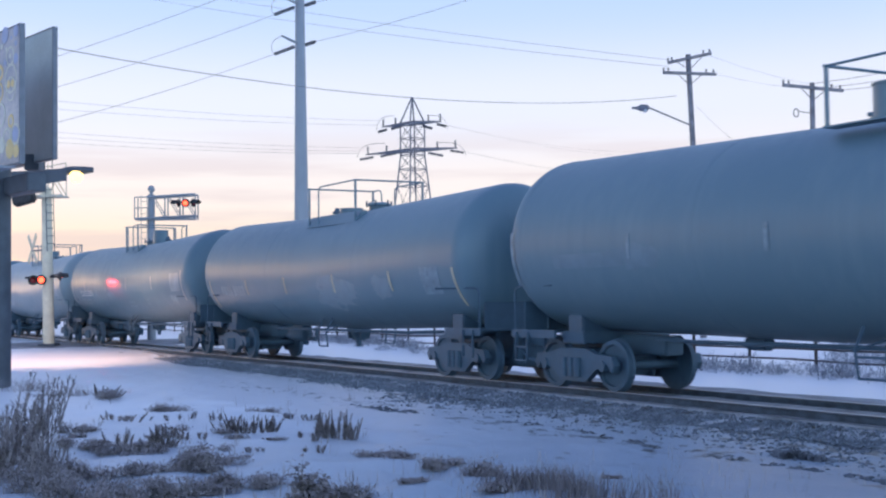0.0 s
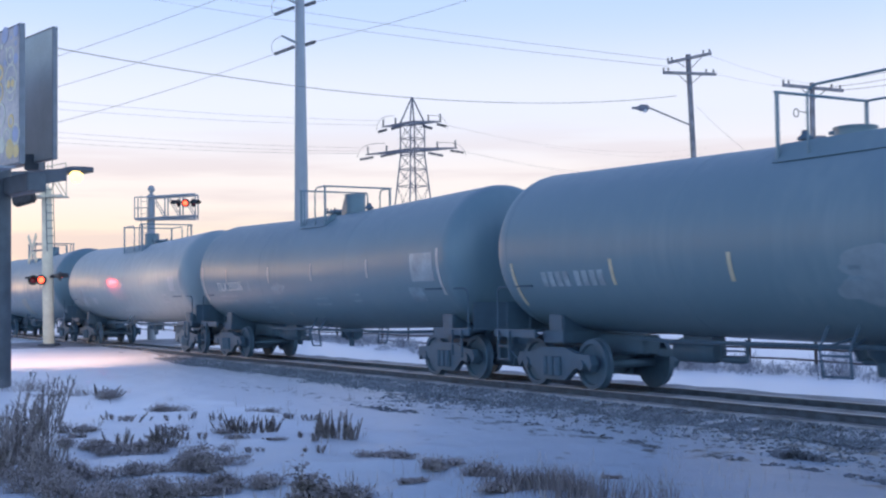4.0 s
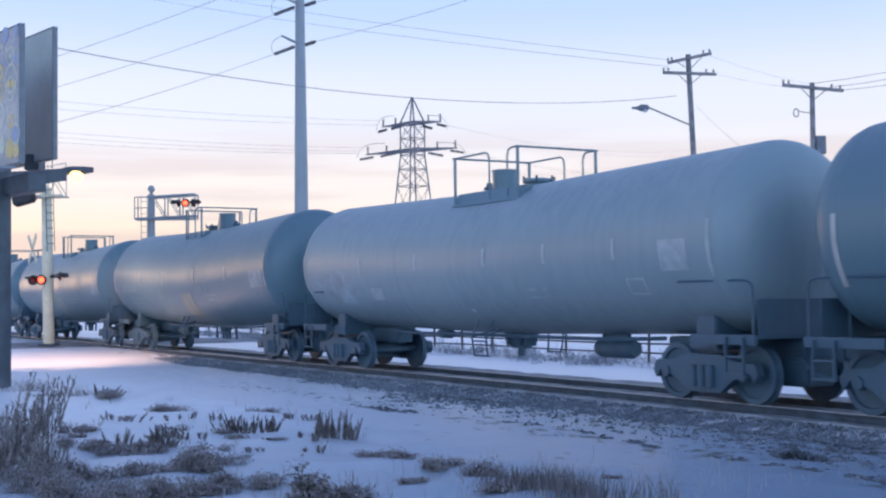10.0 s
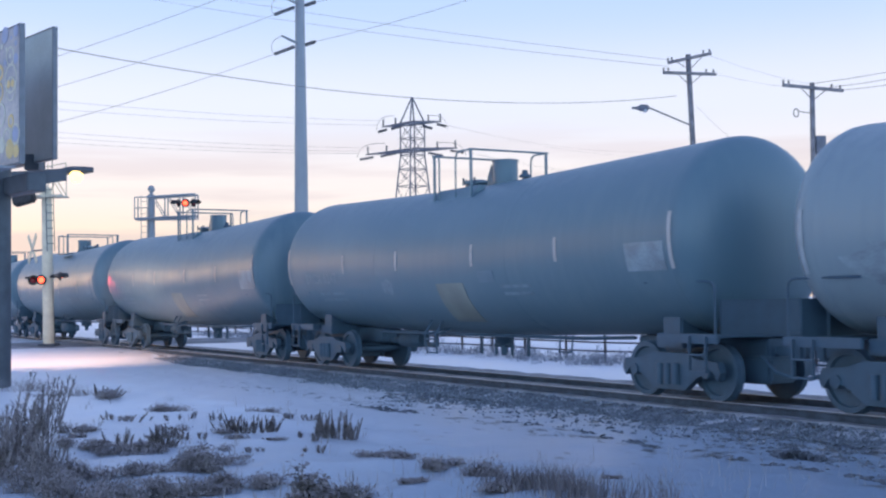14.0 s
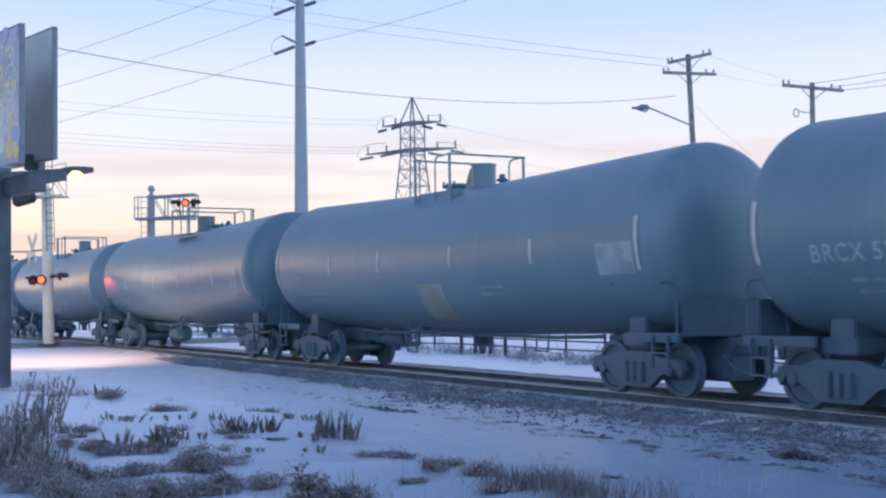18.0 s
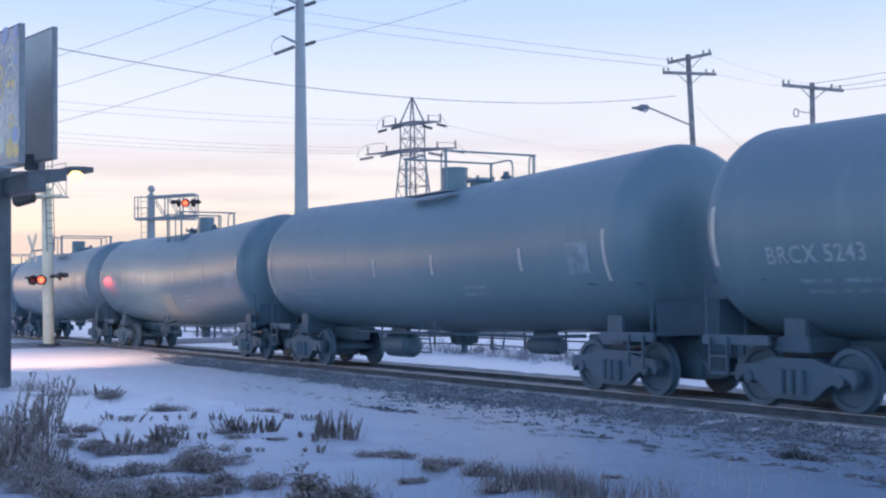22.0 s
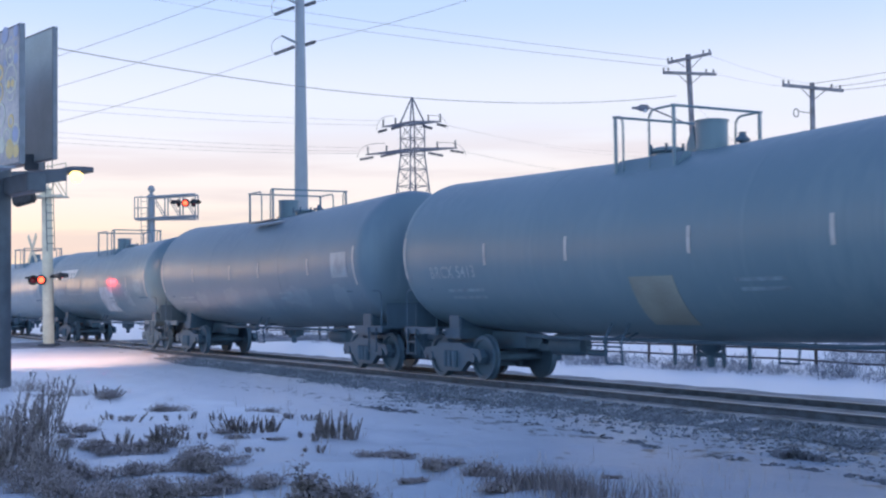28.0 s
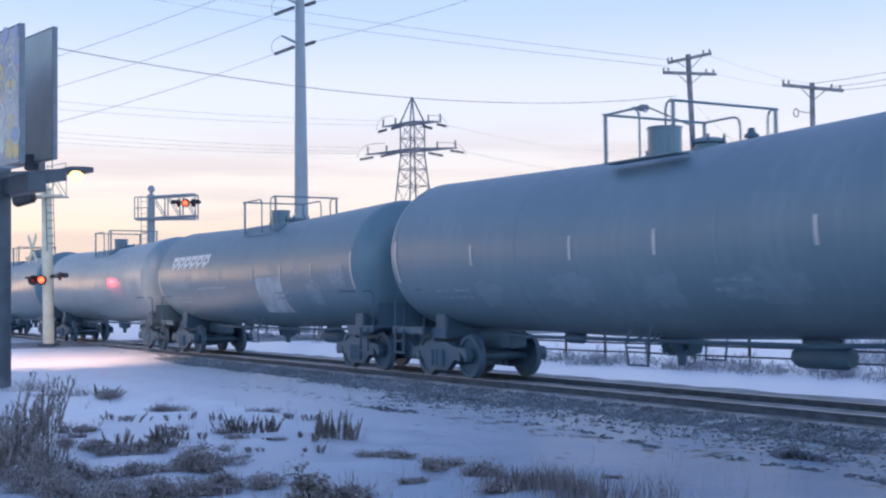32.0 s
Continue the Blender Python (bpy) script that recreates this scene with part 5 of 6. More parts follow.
def near_signal():
    D = 55.0
    foot = img(86.5, 612, D)
    gz = ground_z(foot.x, D) - 0.02
    sg = thing("crossing_signal", pose(foot.x, D, gz, 0, -0.9, 0))
    loc = lambda px, py, d=D: img(px, py, d) - Vector((foot.x, D, gz))
    top = loc(79, 333)
    part("mast", lathe(B(), [(0, 0.0), (0, 0.25), (top.z, 0.215), (top.z + 0.05, 0.0)], axis="z", seg=20), M_WHITE, sg, "white tubular mast")
    part("footing", box(B(), (0, 0, 0.06), (0.8, 0.8, 0.24), bev=0.05), M_RAIL, sg, "dark concrete footing")
    ld = ladder(B(), loc(93, 445, D - 0.2), loc(91, 282, D - 0.2), (1, 0.2, 0), 0.32, 0.32, 0.02)
    part("ladder", ld, M_RAIL, sg, "dark steel rungs")
    # walkway arm over the road, away to the left
    zA = loc(80, 348).z
    arm = B()
    for y in (-0.35, 0.35):
        for z in (zA, zA + 0.75):
            rod(arm, (0.8, y, z), (-6.5, y, z + 0.1), 0.05, seg=6)
    for k in range(9):
        x = 0.8 - 0.9 * k
        for y in (-0.35, 0.35):
            rod(arm, (x, y, zA), (x - 0.45, y, zA + 0.78), 0.025, seg=5)
            rod(arm, (x - 0.45, y, zA + 0.78), (x - 0.9, y, zA + 0.02), 0.025, seg=5)
    part("cantilever_arm", arm, M_WHITE, sg, "white trussed cantilever arm")
    part("walkway", box(B(), (-2.8, 0, zA - 0.04), (7.4, 0.75, 0.05)), M_WHITE, sg)
    part("lamp_housing", box(B(), loc(47, 352, D - 0.6), (0.95, 0.5, 0.5), Matrix.Rotation(-0.25, 4, "Y"), 0.08), M_BLACK, sg, "dark back of a signal lamp housing")
    rl = B()
    for dx in (0.2, 1.0):
        rod(rl, (dx, -0.4, zA), (dx, -0.4, loc(100, 292).z), 0.025, seg=5)
    rod(rl, (0.2, -0.4, loc(100, 297).z), (1.0, -0.4, loc(100, 291).z), 0.025, seg=5)
    part("guard_rail", rl, M_WHITE, sg)
    # flashers low on the mast
    fz = loc(64, 496).z
    part("cross_bar", rod(B(), (-0.95, -0.15, fz + 0.12), (0.9, -0.15, fz + 0.12), 0.045), M_BLACK, sg)
    flasher(sg, (loc(65, 497).x, -0.35, fz), (0.25, -1, 0), False)
    flasher(sg, (loc(80, 496).x, -0.4, fz), (0.25, -1, 0), True)
    q = loc(110, 490, 52.5)
    flasher(sg, q, (0.80, 0.6, -0.05), True, 0.13)
    part("side_arm", rod(B(), (0.2, -0.2, q.z + 0.1), q + Vector((-0.05, 0, 0.1)), 0.04), M_BLACK, sg)
    w = Vector((foot.x, D, gz)) + q + Vector((0.3, 0.22, 0))
    red = new("red_flasher_light", bpy.data.lights.new("red_flasher_light", "SPOT"))
    red.data.energy, red.data.color, red.data.spot_size, red.data.spot_blend, red.data.shadow_soft_size = 800, (1.0, 0.05, 0.07), radians(15), 1.0, 0.1
    red.matrix_basis = look(w, at(13.45, 50.9, 2.45))
    xb = B()
    c = loc(60, 440, D + 1)
    for s_ in (-1, 1):
        box(xb, c, (1.6, 0.03, 0.2), Matrix.Rotation(radians(-52), 4, "Z") @ Matrix.Rotation(radians(s_ * 50), 4, "Y"))
    part("crossbuck", xb, M_WHITE, sg, "white X-shaped crossing sign")
    part("crossbuck_bracket", rod(B(), c + Vector((0, 0, -0.1)), (0, 0, c.z - 0.1), 0.04), M_GALV, sg)
    tagged(sg, "white crossing signal mast with flashing red lamps", "crossing signal")


near_signal()


def far_signal():
    D = 62.0
    foot = img(268, 430, D)
    sg = thing("crossing_signal", pose(foot.x, D, Z_GROUND))
    loc = lambda px, py, d=D: img(px, py, d) - Vector((foot.x, D, Z_GROUND))
    zt = loc(267, 345).z
    part("mast", lathe(B(), [(0, 0.0), (0, 0.22), (zt, 0.17), (zt, 0.0)], axis="z", seg=18), M_STEEL, sg, "grey tubular mast")
    part("finial", lathe(B(), [(zt, 0.0), (zt, 0.1), (zt + 0.12, 0.08), (zt + 0.2, 0.16), (zt + 0.32, 0.18), (zt + 0.44, 0.1), (zt + 0.47, 0.0)], axis="z", seg=16), M_STEEL, sg, "round ball cap")
    z0, z1 = loc(268, 388).z, loc(268, 350).z
    x1 = loc(348, 350).x
    arm = B()
    for y in (-0.35, 0.35):
        rod(arm, (-0.1, y, z1), (x1, y, z1 + 0.12), 0.06, seg=6)
        rod(arm, (-0.75, y, z0), (x1, y, z0 + 0.12), 0.055, seg=6)
        for k in range(3):
            xa, xb = x1 * k / 3 + 0.1, x1 * (k + 1) / 3
            rod(arm, (xb, y, z0), (xb, y, z1 + 0.1), 0.035, seg=5)
            rod(arm, (xa, y, z1), (xb, y, z0), 0.025, seg=5)
    part("cantilever_arm", arm, M_STEEL, sg, "trussed steel cantilever arm")
    part("walkway", box(B(), ((x1 - 0.75) / 2, 0, z0 - 0.03), (x1 + 0.75, 0.72, 0.05)), M_STEEL, sg)
    cage = B()
    for y in (-0.35, 0.35):
        rod(cage, (-0.75, y, z0), (-0.75, y, z1), 0.03, seg=5)
    rod(cage, (-0.75, -0.35, z1), (-0.1, -0.35, z1), 0.03, seg=5)
    rod(cage, (-0.75, -0.35, (z0 + z1) / 2), (-0.1, -0.35, (z0 + z1) / 2), 0.025, seg=5)
    part("guard_rail", cage, M_STEEL, sg)
    part("ladder", ladder(B(), (-0.3, -0.25, 1.0), (-0.3, -0.25, z1 + 0.1), (1, 0, 0), 0.3, 0.3), M_STEEL, sg)
    zc = loc(330, 361).z
    for px, lit, to in ((318, False, (-1, -0.5, 0)), (332, True, (0.05, -1, 0)), (347, False, (1, -0.5, 0))):
        flasher(sg, (loc(px, 361).x, -0.55, zc), to, lit, 0.14)
    part("lamp_bracket", rod(B(), (loc(304, 358).x, -0.45, zc + 0.05), (loc(360, 358).x, -0.45, zc + 0.05), 0.035), M_BLACK, sg)
    tagged(sg, "steel crossing signal cantilever with red flashers over the road", "crossing signal")


far_signal()


# ---- street lamp by the crossing, its pole behind the billboard's column ----
def street_lamp():
    D = 42.0
    f = img(3, 640, D)
    o = Vector((f.x, D, Z_GROUND))
    st = thing("street_lamp", pose(*o))
    loc = lambda px, py, d=D: img(px, py, d) - o
    zt = loc(3, 306).z
    part("pole", lathe(B(), [(-0.3, 0.0), (-0.3, 0.14), (zt, 0.1), (zt, 0.0)], axis="z", seg=16), M_DARKSTEEL, st)
    la = B()
    sec = [(-4, 305, 334), (40, 303, 330), (85, 300, 325), (118, 298, 320)]
    rows = [[la.verts.new(loc(px, py, D + dy)) for py, dy in ((t, -0.2), (t, 0.2), (u, 0.2), (u, -0.2))] for px, t, u in sec]
    for r0, r1 in zip(rows, rows[1:]):
        for j in range(4):
            la.faces.new((r0[j], r0[(j + 1) % 4], r1[(j + 1) % 4], r1[j]))
    la.faces.new(rows[0][::-1])
    la.faces.new(rows[-1])
    part("lamp_arm", la, M_DARKSTEEL, st, "heavy tapered dark steel arm", smooth=False)
    h0, h1 = loc(112, 303), loc(166, 301)
    ax = h1 - h0
    hm = Matrix.Translation((h0 + h1) / 2) @ ax.to_track_quat("X", "Z").to_matrix().to_4x4()
    L = ax.length / 2
    hd = lathe(B(), [(-L, 0.0), (-L, 0.12), (-L * 0.4, 0.15), (L * 0.4, 0.13), (L * 0.95, 0.09), (L, 0.0)], (0, 0, 0), "x", 14)
    bmesh.ops.transform(hd, matrix=hm, verts=hd.verts)
    head = part("lamp_head", hd, M_DARKSTEEL, st, "cobra-head lamp housing")
    lp = loc(135, 313, D - 0.05)
    part("lamp_lens", lathe(B(), [(-0.2, 0.0), (-0.17, 0.13), (-0.07, 0.21), (0.07, 0.22), (0.17, 0.16), (0.2, 0.0)], lp, "z", 18), M_AMBER, head, "glowing warm sodium lens")
    sod = new("sodium_light", bpy.data.lights.new("sodium_light", "SPOT"))
    sod.data.energy, sod.data.color, sod.data.shadow_soft_size = 3000, (1.0, 0.62, 0.42), 0.2
    sod.data.spot_size, sod.data.spot_blend = radians(115), 1.0
    w = o + lp + Vector((0, -0.05, -0.32))
    sod.matrix_basis = look(w, w + Vector((-0.42, 0.5, -1)))
    tagged(st, "lit street lamp on a heavy dark arm", "street lamp")


M_DARKSTEEL = mat("dark_painted_steel", (0.1, 0.115, 0.13), 0.6, 0.1, 0.2, 3, 40, 0.1)
street_lamp()


# ---- billboard ----
def billboard():
    bb = thing("billboard", pose(-11.7, 32.2, Z_GROUND))
    rel = lambda x, y, z: Vector((x + 11.7, y - 32.2, z - Z_GROUND))
    along, out = Vector((-0.66, 0.752, 0)), Vector((0.752, 0.66, 0))
    z0, z1 = 5.12, 8.42
    rot = Matrix.Rotation(math.atan2(along.y, along.x), 4, "Z")
    W = 6.6
    a0, d0 = Vector((*img_xy(39, 165, 29.3), 0)), Vector((*img_xy(97, 163, 32.5), 0))
    part("column", rod(B(), (0.08, 0, -0.5), (0.08, 0, z1 - 0.6 - Z_GROUND), 0.42, 0.4, 20), M_DARKSTEEL, bb, "thick steel column")
    faces = []
    for e, name, label, z0, z1 in ((a0, "art_panel", "printed panel with a dark blue pattern", 5.12, 8.42), (d0, "rear_panel", "plain dark panel back", 5.59, 9.05)):
        c = e + along * W / 2
        pn = part(name, box(B(), rel(c.x, c.y, (z0 + z1) / 2), (W, 0.12, z1 - z0), rot, 0.01), M_ART0 if name == "art_panel" else M_PANEL, bb, label)
        faces.append(pn)
        tr = B()
        for zz in (z0, z1):
            box(tr, rel(c.x, c.y, zz), (W + 0.04, 0.14, 0.05), rot, 0.01)
        for s_ in (-1, 1):
            q = c + along * s_ * W / 2
            box(tr, rel(q.x, q.y, (z0 + z1) / 2), (0.05, 0.14, z1 - z0 + 0.05), rot, 0.01)
        part("trim", tr, M_TRIM, pn, "grey edge trim")
    z0, z1 = 5.12, 8.42
    # printed rings, discs and bands on the art: place, radius, width of the line (0: solid), colour
    nrm = -out

    def on_art(px, py):
        way = img(px, py, 30.0) - CAM.translation
        hit = CAM.translation + way * ((a0 - CAM.translation).xy.dot(nrm.xy) / way.xy.dot(nrm.xy))
        return (hit - a0).dot(along), hit.z

    for px, py, r, line, paint in ((23, 100, 0.24, 0.05, M_ART2), (23, 100, 0.06, 0, M_ART2), (14, 63, 0.2, 0, M_ART3), (33, 55, 0.14, 0, M_ART3), (8, 84, 0.07, 0, M_ART2), (16, 88, 0.05, 0, M_ART2), (25, 68, 0.05, 0, M_ART3), (33, 77, 0.07, 0, M_ART3), (33, 104, 0.13, 0, M_ART3), (14, 112, 0.08, 0, M_ART3), (24, 140, 0.36, 0.05, M_ART2), (24, 158, 0.3, 0.04, M_ART2), (20, 150, 0.1, 0, M_ART1), (27, 148, 0.1, 0, M_ART1), (24, 215, 0.17, 0.07, M_ART1), (17, 243, 0.22, 0.05, M_ART2), (32, 238, 0.26, 0.05, M_ART2), (32, 238, 0.18, 0, M_ART3), (5, 130, 0.2, 0.09, M_ART1), (3, 165, 0.26, 0.06, M_ART1), (22, 264, 0.24, 0, M_ART1), (8, 258, 0.2, 0, M_ART2), (33, 268, 0.16, 0, M_ART1), (6, 205, 0.3, 0.05, M_ART2)):
        u, z = on_art(px, py)
        c = a0 + along * u + nrm * 0.066
        c = rel(c.x, c.y, z)
        bm = B()
        inner = r - line if line else 0.001
        ring = [(r, 0.0), (r, 0.006), (inner, 0.006), (inner, 0.0)]
        vs = [[bm.verts.new(c + along * (rr * math.cos(t)) + Vector((0, 0, rr * math.sin(t))) + nrm * h) for rr, h in ring] for t in [j * math.tau / 24 for j in range(24)]]
        for j in range(24):
            for q in range(3):
                bm.faces.new((vs[j][q], vs[j][q + 1], vs[(j + 1) % 24][q + 1], vs[(j + 1) % 24][q]))
        part("printed_ring", bm, paint, faces[0])
    # beam, catwalk and lamp arm below the panels
    mid = (a0 + d0) / 2 + along * W / 2
    part("torsion_beam", box(B(), rel(mid.x, mid.y, z0 - 0.3), (W * 0.96, 0.5, 0.45), rot, 0.03), M_DARKSTEEL, bb)
    cw = a0 + along * W / 2 + nrm * 0.45
    part("catwalk", box(B(), rel(cw.x, cw.y, z0 - 0.12), (W, 0.6, 0.05), rot), M_STEEL, bb)
    sf = B()
    g0, g1 = img(39, 272, 33.2) - Vector((-11.7, 32.2, Z_GROUND)), img(82, 305, 34.0) - Vector((-11.7, 32.2, Z_GROUND))
    box(sf, (g0 + g1) / 2, (abs(g1.x - g0.x), 0.5, abs(g1.z - g0.z)), bev=0.02)
    part("support_frame", sf, M_DARKSTEEL, bb, "dark steel frame below the panel")
    tagged(bb, "two-faced billboard on a thick steel column", "billboard")


M_TRIM = mat("grey_trim_metal", (0.2, 0.21, 0.23), 0.5, 0.3, 0.15, 4, 40, 0)
M_ART0 = mat("dark_blue_print", (0.26, 0.27, 0.37), 0.6, 0, 0.3, 0.5, 8, 0, tint=(0.52, 0.45, 0.4))
M_ART1 = mat("gold_print", (0.75, 0.55, 0.25), 0.6, 0, 0.1, 4, 40, 0)
M_ART2 = mat("cream_print", (0.66, 0.62, 0.5), 0.6, 0, 0.1, 4, 40, 0)
M_ART3 = mat("violet_print", (0.38, 0.4, 0.52), 0.6, 0, 0.1, 4, 40, 0)
billboard()


# ---- dead grass and brush ----
def blade(bm, base, tip, w):
    d = (tip - base)
    s_ = Vector((d.y, -d.x, 0))
    s_ = s_.normalized() * w if s_.length > 1e-4 else Vector((w, 0, 0))
    m = base.lerp(tip, 0.55) + Vector((d.x, d.y, 0)) * -0.12
    a = [bm.verts.new(base - s_), bm.verts.new(base + s_), bm.verts.new(m + s_ * 0.7), bm.verts.new(m - s_ * 0.7), bm.verts.new(tip)]
    bm.faces.new((a[0], a[1], a[2], a[3]))
    bm.faces.new((a[3], a[2], a[4]))


def tuft(bm, rng, c, n, h, spread, w=0.006, lean=(0, 0)):
    for _ in range(n):
        a, q = rng.uniform(0, math.tau), spread * math.sqrt(rng.random())
        b = Vector((c[0] + q * math.cos(a), c[1] + q * math.sin(a), 0))
        b.z = ground_z(b.x, b.y) - 0.02
        hh = h * rng.uniform(0.45, 1.0)
        out = rng.uniform(0.05, 0.5) * hh
        blade(bm, b, b + Vector((out * math.cos(a) + lean[0] * hh, out * math.sin(a) + lean[1] * hh, hh)), w * rng.uniform(0.7, 1.4))


def on_ground(px, py):
    """Place on the ground along that line of sight."""
    d = img(px, py, 10.0) - CAM.translation
    k = (Z_GROUND - CAM.translation.z) / d.z
    return CAM.translation + d * k


def grasses():
    rng = random.Random(21)
    # spiky weed clumps, each a thing: narrow seed heads on upright stalks
    for px, py, n, h, sp in ((597, 774, 17, 0.52, 0.17), (568, 768, 13, 0.46, 0.12), (623, 772, 5, 0.36, 0.1), (437, 764, 20, 0.36, 0.2), (470, 762, 13, 0.32, 0.14), (275, 796, 20, 0.36, 0.2), (296, 778, 5, 0.24, 0.1), (328, 782, 4, 0.24, 0.1), (355, 778, 3, 0.16, 0.08), (322, 742, 6, 0.16, 0.22), (378, 742, 4, 0.22, 0.1), (398, 756, 6, 0.2, 0.16), (200, 748, 10, 0.2, 0.34), (212, 788, 6, 0.3, 0.16), (245, 742, 5, 0.14, 0.2), (522, 738, 5, 0.16, 0.12), (543, 744, 5, 0.16, 0.12), (531, 770, 2, 0.13, 0.03), (556, 780, 3, 0.18, 0.06), (563, 800, 3, 0.22, 0.05), (541, 800, 2, 0.1, 0.04), (440, 800, 2, 0.1, 0.03), (462, 798, 2, 0.1, 0.04), (183, 704, 10, 0.3, 0.35)):
        g = on_ground(px, py)
        weed = thing("dock_weed", pose(g.x, g.y, ground_z(g.x, g.y)))
        for _ in range(n):
            a, q = rng.uniform(0, math.tau), sp * math.sqrt(rng.random())
            b = Vector((1.5 * q * math.cos(a), 0.5 * q * math.sin(a), 0))
            b.z = ground_z(g.x + b.x, g.y + b.y) - ground_z(g.x, g.y) - 0.02
            hh = h * rng.uniform(0.45, 1.0)
            tip = b + Vector((rng.gauss(0.02, 0.15) * hh + 0.35 * b.x, rng.gauss(0, 0.1) * hh, hh))
            bm = B()
            rod(bm, b, tip, 0.006, 0.003, 4)
            plump = rng.uniform(0.75, 1.25)
            for j in range(int(330 * hh) + 20):
                t = rng.uniform(0.0, 1.0)
                c = b.lerp(tip, t)
                a2 = rng.uniform(0, math.tau)
                l = plump * 0.085 * (1.06 - t) ** 0.85 * min(1.0, 0.45 + 2.2 * t) * rng.uniform(0.5, 1.25)
                blade(bm, c, c + Vector((l * math.cos(a2), l * math.sin(a2), l * rng.uniform(0.3, 1.3))), 0.0075)
            part("stalk", bm, M_SAGE, weed, smooth=False)
        tagged(weed, "dead brown weed stalks standing in the snow", "weed", "dead weeds on the snow")
    # rounded brush clumps, each of a few tangled bundles
    def clump(px, py, n, h, sp, w=0.006, twigs=M_SAGE):
        g = on_ground(px, py)
        ob = thing("brush_clump", pose(g.x, g.y, ground_z(g.x, g.y)))
        for j in range(4):
            bm = B()
            ox, oy = rng.gauss(0, sp * 0.6), rng.gauss(0, sp * 0.35)
            hk, sk = h * rng.uniform(0.45, 1.1), sp * rng.uniform(0.45, 0.95)
            for i in range(n // 4):
                a, r = rng.uniform(0, math.tau), math.sqrt(rng.random())
                top = hk * math.sqrt(max(0.02, 1 - 0.95 * r * r)) * (1 + 0.35 * noise.noise(Vector((3 * math.cos(a) * r, 3 * math.sin(a) * r, j + px))))
                root = Vector((ox + 0.5 * sk * r * math.cos(a), oy + 0.5 * sk * r * math.sin(a), -0.05))
                tip = Vector((ox + sk * r * math.cos(a) + rng.gauss(0, 0.05), oy + sk * r * math.sin(a) + rng.gauss(0, 0.05), max(0.02, top * rng.uniform(0.7, 1.1))))
                if i % 4 == 0:
                    blade(bm, root, tip, w * rng.uniform(0.4, 0.8))
                for _ in range(4):
                    c = root.lerp(tip, rng.uniform(0.25, 1.0)) + Vector((rng.gauss(0, 0.02), rng.gauss(0, 0.02), 0))
                    c.z = max(0.0, c.z)
                    blade(bm, c, c + Vector((rng.gauss(0, 0.03), rng.gauss(0, 0.03), rng.uniform(-0.01, 0.04))), w * rng.uniform(0.9, 1.6))
            tagged(part("tangled_twig", bm, twigs, ob, smooth=False), kind="stuff")
        tagged(ob, "low tangled clump of dead brush in the snow", "brush", "brush clumps on the snow")
    for spec in ((343, 838, 1300, 0.34, 0.26), (430, 862, 1000, 0.24, 0.25), (370, 874, 500, 0.2, 0.2), (260, 842, 800, 0.15, 0.36), (220, 803, 600, 0.13, 0.4), (275, 802, 500, 0.17, 0.24), (139, 766, 500, 0.2, 0.2), (147, 797, 600, 0.18, 0.28), (143, 848, 800, 0.26, 0.32), (223, 882, 800, 0.26, 0.36), (90, 878, 1200, 0.5, 0.5), (60, 820, 800, 0.4, 0.42), (25, 850, 800, 0.45, 0.4), (40, 690, 420, 0.35, 0.8), (183, 706, 500, 0.26, 0.42), (297, 728, 500, 0.2, 0.34), (485, 730, 260, 0.12, 0.22), (553, 882, 280, 0.36, 0.15, 0.017), (525, 890, 120, 0.14, 0.08, 0.015), (590, 884, 140, 0.12, 0.1, 0.015), (623, 886, 400, 0.16, 0.2), (680, 803, 260, 0.1, 0.3), (717, 815, 320, 0.13, 0.22), (772, 828, 480, 0.18, 0.2), (870, 840, 420, 0.24, 0.26), (740, 858, 200, 0.05, 0.1), (890, 870, 320, 0.14, 0.2), (1408, 811, 340, 0.16, 0.12, 0.008, M_SOIL), (1440, 816, 200, 0.06, 0.2, 0.008, M_SOIL), (120, 700, 320, 0.26, 0.5), (300, 880, 500, 0.2, 0.3), (160, 890, 600, 0.3, 0.4), (490, 780, 90, 0.05, 0.1), (1085, 848, 80, 0.04, 0.1)):
        clump(*spec)
    for _ in range(26):
        clump(rng.uniform(110, 470), rng.uniform(745, 880), 130, rng.uniform(0.05, 0.14), rng.uniform(0.1, 0.24))
    # tall reedy weeds at the edge
    for px, py, n, h in ((6, 806, 18, 0.72), (32, 800, 18, 0.9), (52, 806, 30, 1.15), (66, 796, 24, 1.1), (22, 850, 30, 0.75), (70, 862, 30, 0.6)):
        g = on_ground(px, py)
        weed = thing("tall_weed", pose(g.x, g.y, ground_z(g.x, g.y)))
        for grp in range(6):
            bm = B()
            for _ in range(n // 6):
                b = Vector((rng.gauss(0, 0.14), rng.gauss(0, 0.16), -0.03))
                hh = h * rng.uniform(0.35, 1.0)
                tip = b + Vector((hh * rng.uniform(0.0, 0.42), rng.uniform(-0.2, 0.2), hh))
                rod(bm, b, tip, 0.005, 0.003, 4)
                for j in range(40):
                    t = rng.uniform(0.3, 1.0)
                    c = b.lerp(tip, t)
                    l = rng.uniform(0.03, 0.09)
                    a2 = rng.uniform(0, math.tau)
                    blade(bm, c, c + Vector((l * math.cos(a2) * 0.7, l * math.sin(a2) * 0.7, l)), 0.009)
            tagged(part("seed_stalk", bm, M_SAGE, weed, smooth=False), kind="stuff")
        tagged(weed, "tall dead weeds with bushy seed heads", "weed", "tall weeds by the camera")
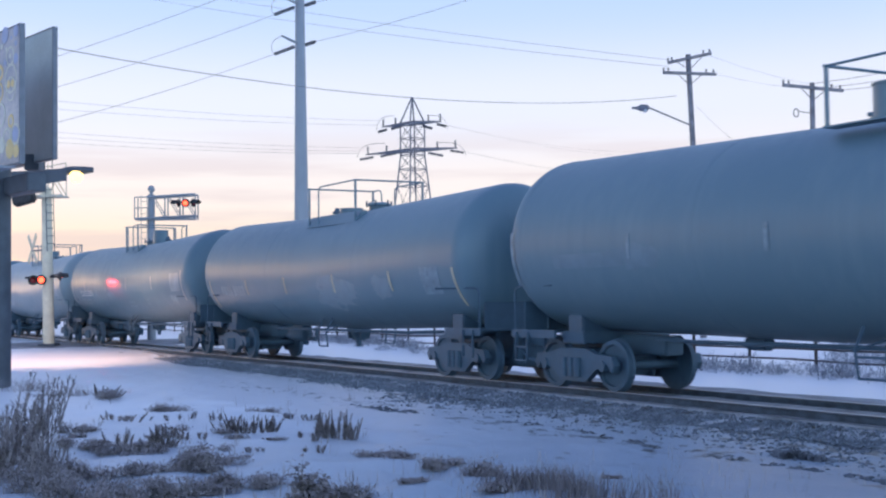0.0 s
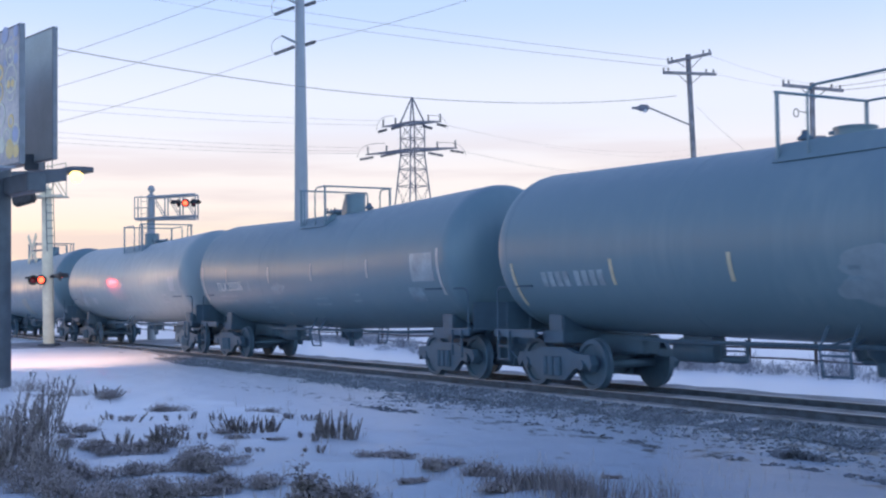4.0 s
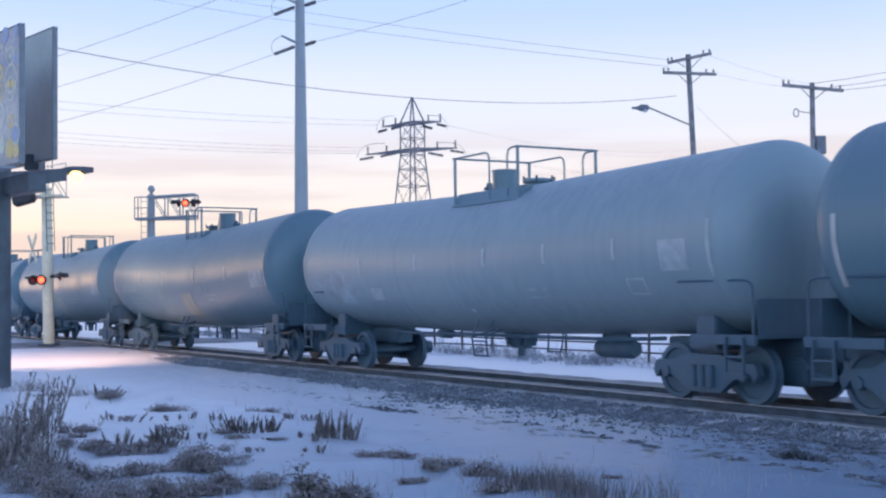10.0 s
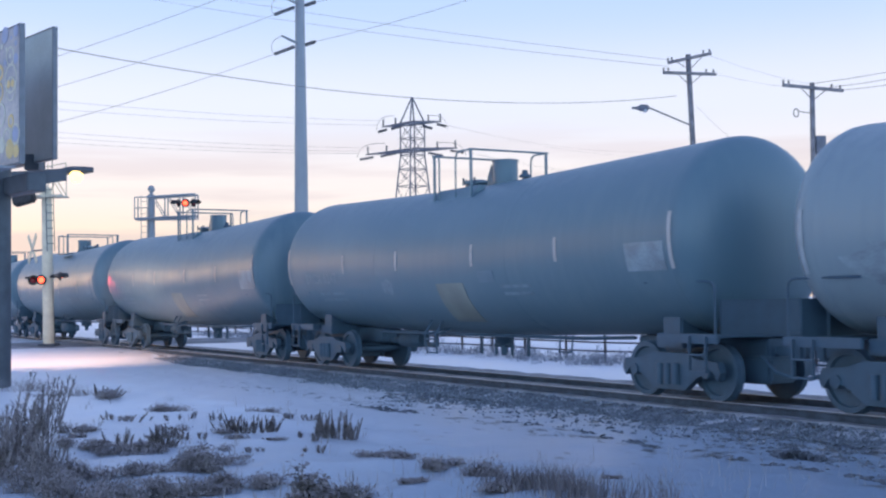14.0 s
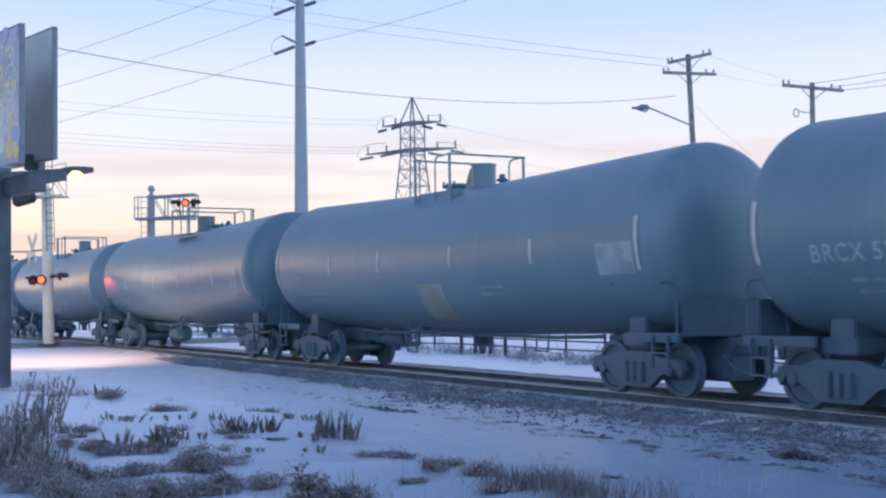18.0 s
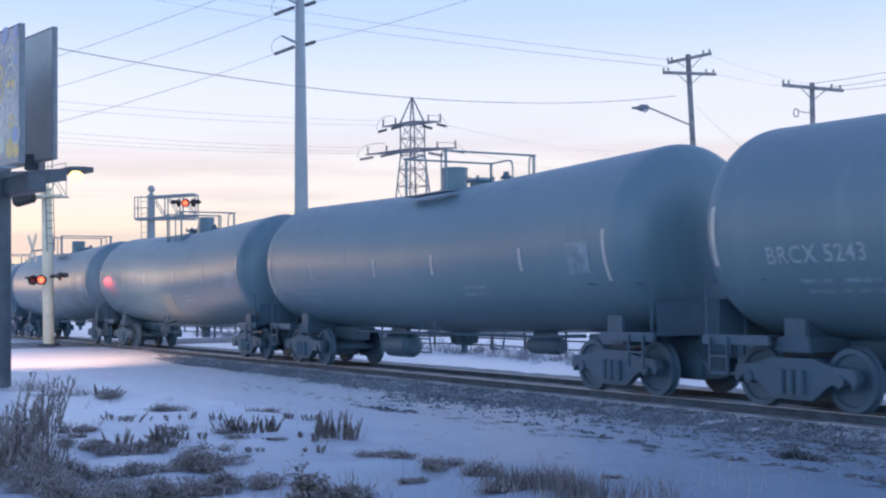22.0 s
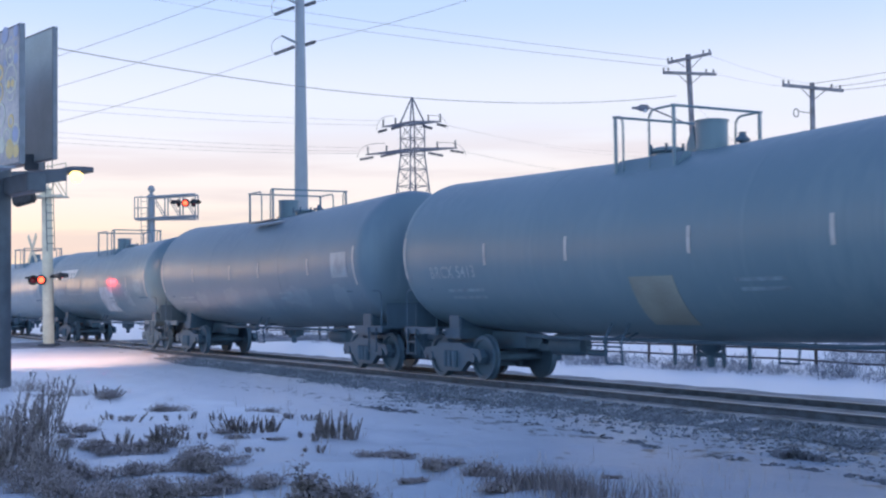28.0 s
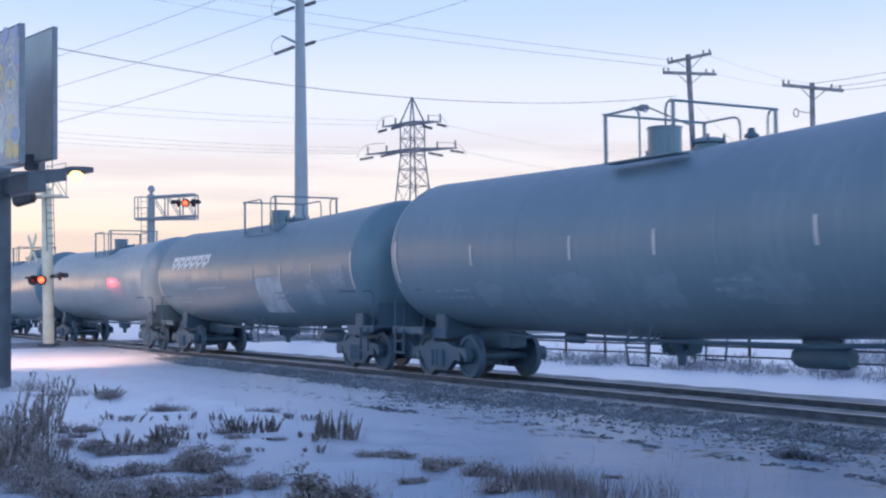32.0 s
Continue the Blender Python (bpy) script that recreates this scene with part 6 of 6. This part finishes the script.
    # wispy grass across the lower edge
    for px, py, n, h, sp in ((866, 842, 260, 0.2, 0.2), (900, 858, 420, 0.3, 0.26), (945, 862, 460, 0.32, 0.3), (985, 872, 480, 0.36, 0.3), (1030, 888, 420, 0.34, 0.32), (1110, 890, 140, 0.42, 0.4), (1180, 880, 40, 0.42, 0.2)):
        g = on_ground(px, py)
        ob = thing("grass_tuft", pose(g.x, g.y, ground_z(g.x, g.y)))
        for grp in range(3):
            bm = B()
            for _ in range(n // 3):
                b = Vector((rng.gauss(0, sp * 0.6), rng.gauss(0, sp * 0.5), -0.03))
                hh = h * rng.uniform(0.25, 1.0)
                blade(bm, b, b + Vector((hh * rng.gauss(0.15, 0.45), hh * rng.gauss(0, 0.4), hh)), 0.0035 * rng.uniform(0.6, 1.6))
            tagged(part("grass_spray", bm, M_STRAW, ob, smooth=False), kind="stuff")
        tagged(ob, "tuft of dry pale grass bent over the snow", "grass", "grass tufts on the snow")
    # thin scattered stalks, and the strip before the fence
    bm = B()
    for _ in range(150):
        px, py = rng.choice((rng.gauss(900, 120), rng.gauss(1180, 160), rng.uniform(600, 1560))), rng.uniform(810, 905)
        g = on_ground(px, py)
        tuft(bm, rng, (g.x, g.y), rng.randint(1, 3), 0.32, 0.1, 0.003)
    for _ in range(110):
        g = on_ground(rng.uniform(0, 640), rng.uniform(690, 890))
        tuft(bm, rng, (g.x, g.y), rng.randint(2, 8), 0.2, 0.12, 0.005)
    tagged(new("grass_stalks", mesh_of(bm, "grass_stalks", M_DRY, False)), "thin dead grass stalks poking through snow", "grass", kind="stuff")
    bm = B()
    for k in range(760):
        p, s = rng.gauss(24.3, 0.75), 8 + 62 * rng.random() ** 1.5
        if k % 3 == 0:
            p = rng.uniform(26.2, 44.0)
            s = p * rng.uniform(0.55, 0.93)
        thick = noise.noise(Vector((s * 0.45, p * 0.5, 1))) + 0.4 * noise.noise(Vector((s * 1.7, p * 1.5, 6)))
        if thick < -0.3:
            continue
        g = at(p, s)
        gz = ground_z(g.x, g.y)
        rad, top = rng.uniform(0.18, 0.5), rng.uniform(0.2, 0.42) + 0.4 * max(0.0, thick)
        for _ in range(110):
            a, q, v = rng.uniform(0, math.tau), math.sqrt(rng.random()), rng.random()
            c = Vector((g.x + rad * q * math.cos(a), g.y + rad * q * math.sin(a), gz + top * v * math.sqrt(max(0.05, 1 - q * q))))
            blade(bm, c, c + Vector((rng.gauss(0, 0.06), rng.gauss(0, 0.06), rng.gauss(0.03, 0.06))), rng.uniform(0.006, 0.016))
    tagged(new("fence_grass", mesh_of(bm, "fence_grass", M_FROST, False)), "frosted dead brush strip in front of the fence", "grass", kind="stuff")


grasses()


def motions():
    rows_t = [2.0 * k for k in range(17)]
    step = 4 / FPS
    for k, car in enumerate(CARS):
        walk(car, [(t, car_pose(k, t)) for t in rows_t])
        for o in car.children_recursive:
            if o.name.split(".")[0] == "wheelset":
                base = o.matrix_basis.copy()
                walk(o, [(j * step, base @ pose(0, 0, 0, 0, math.degrees(SPEED * j * step / WHEEL_R), 0)) for j in range(241)])


motions()
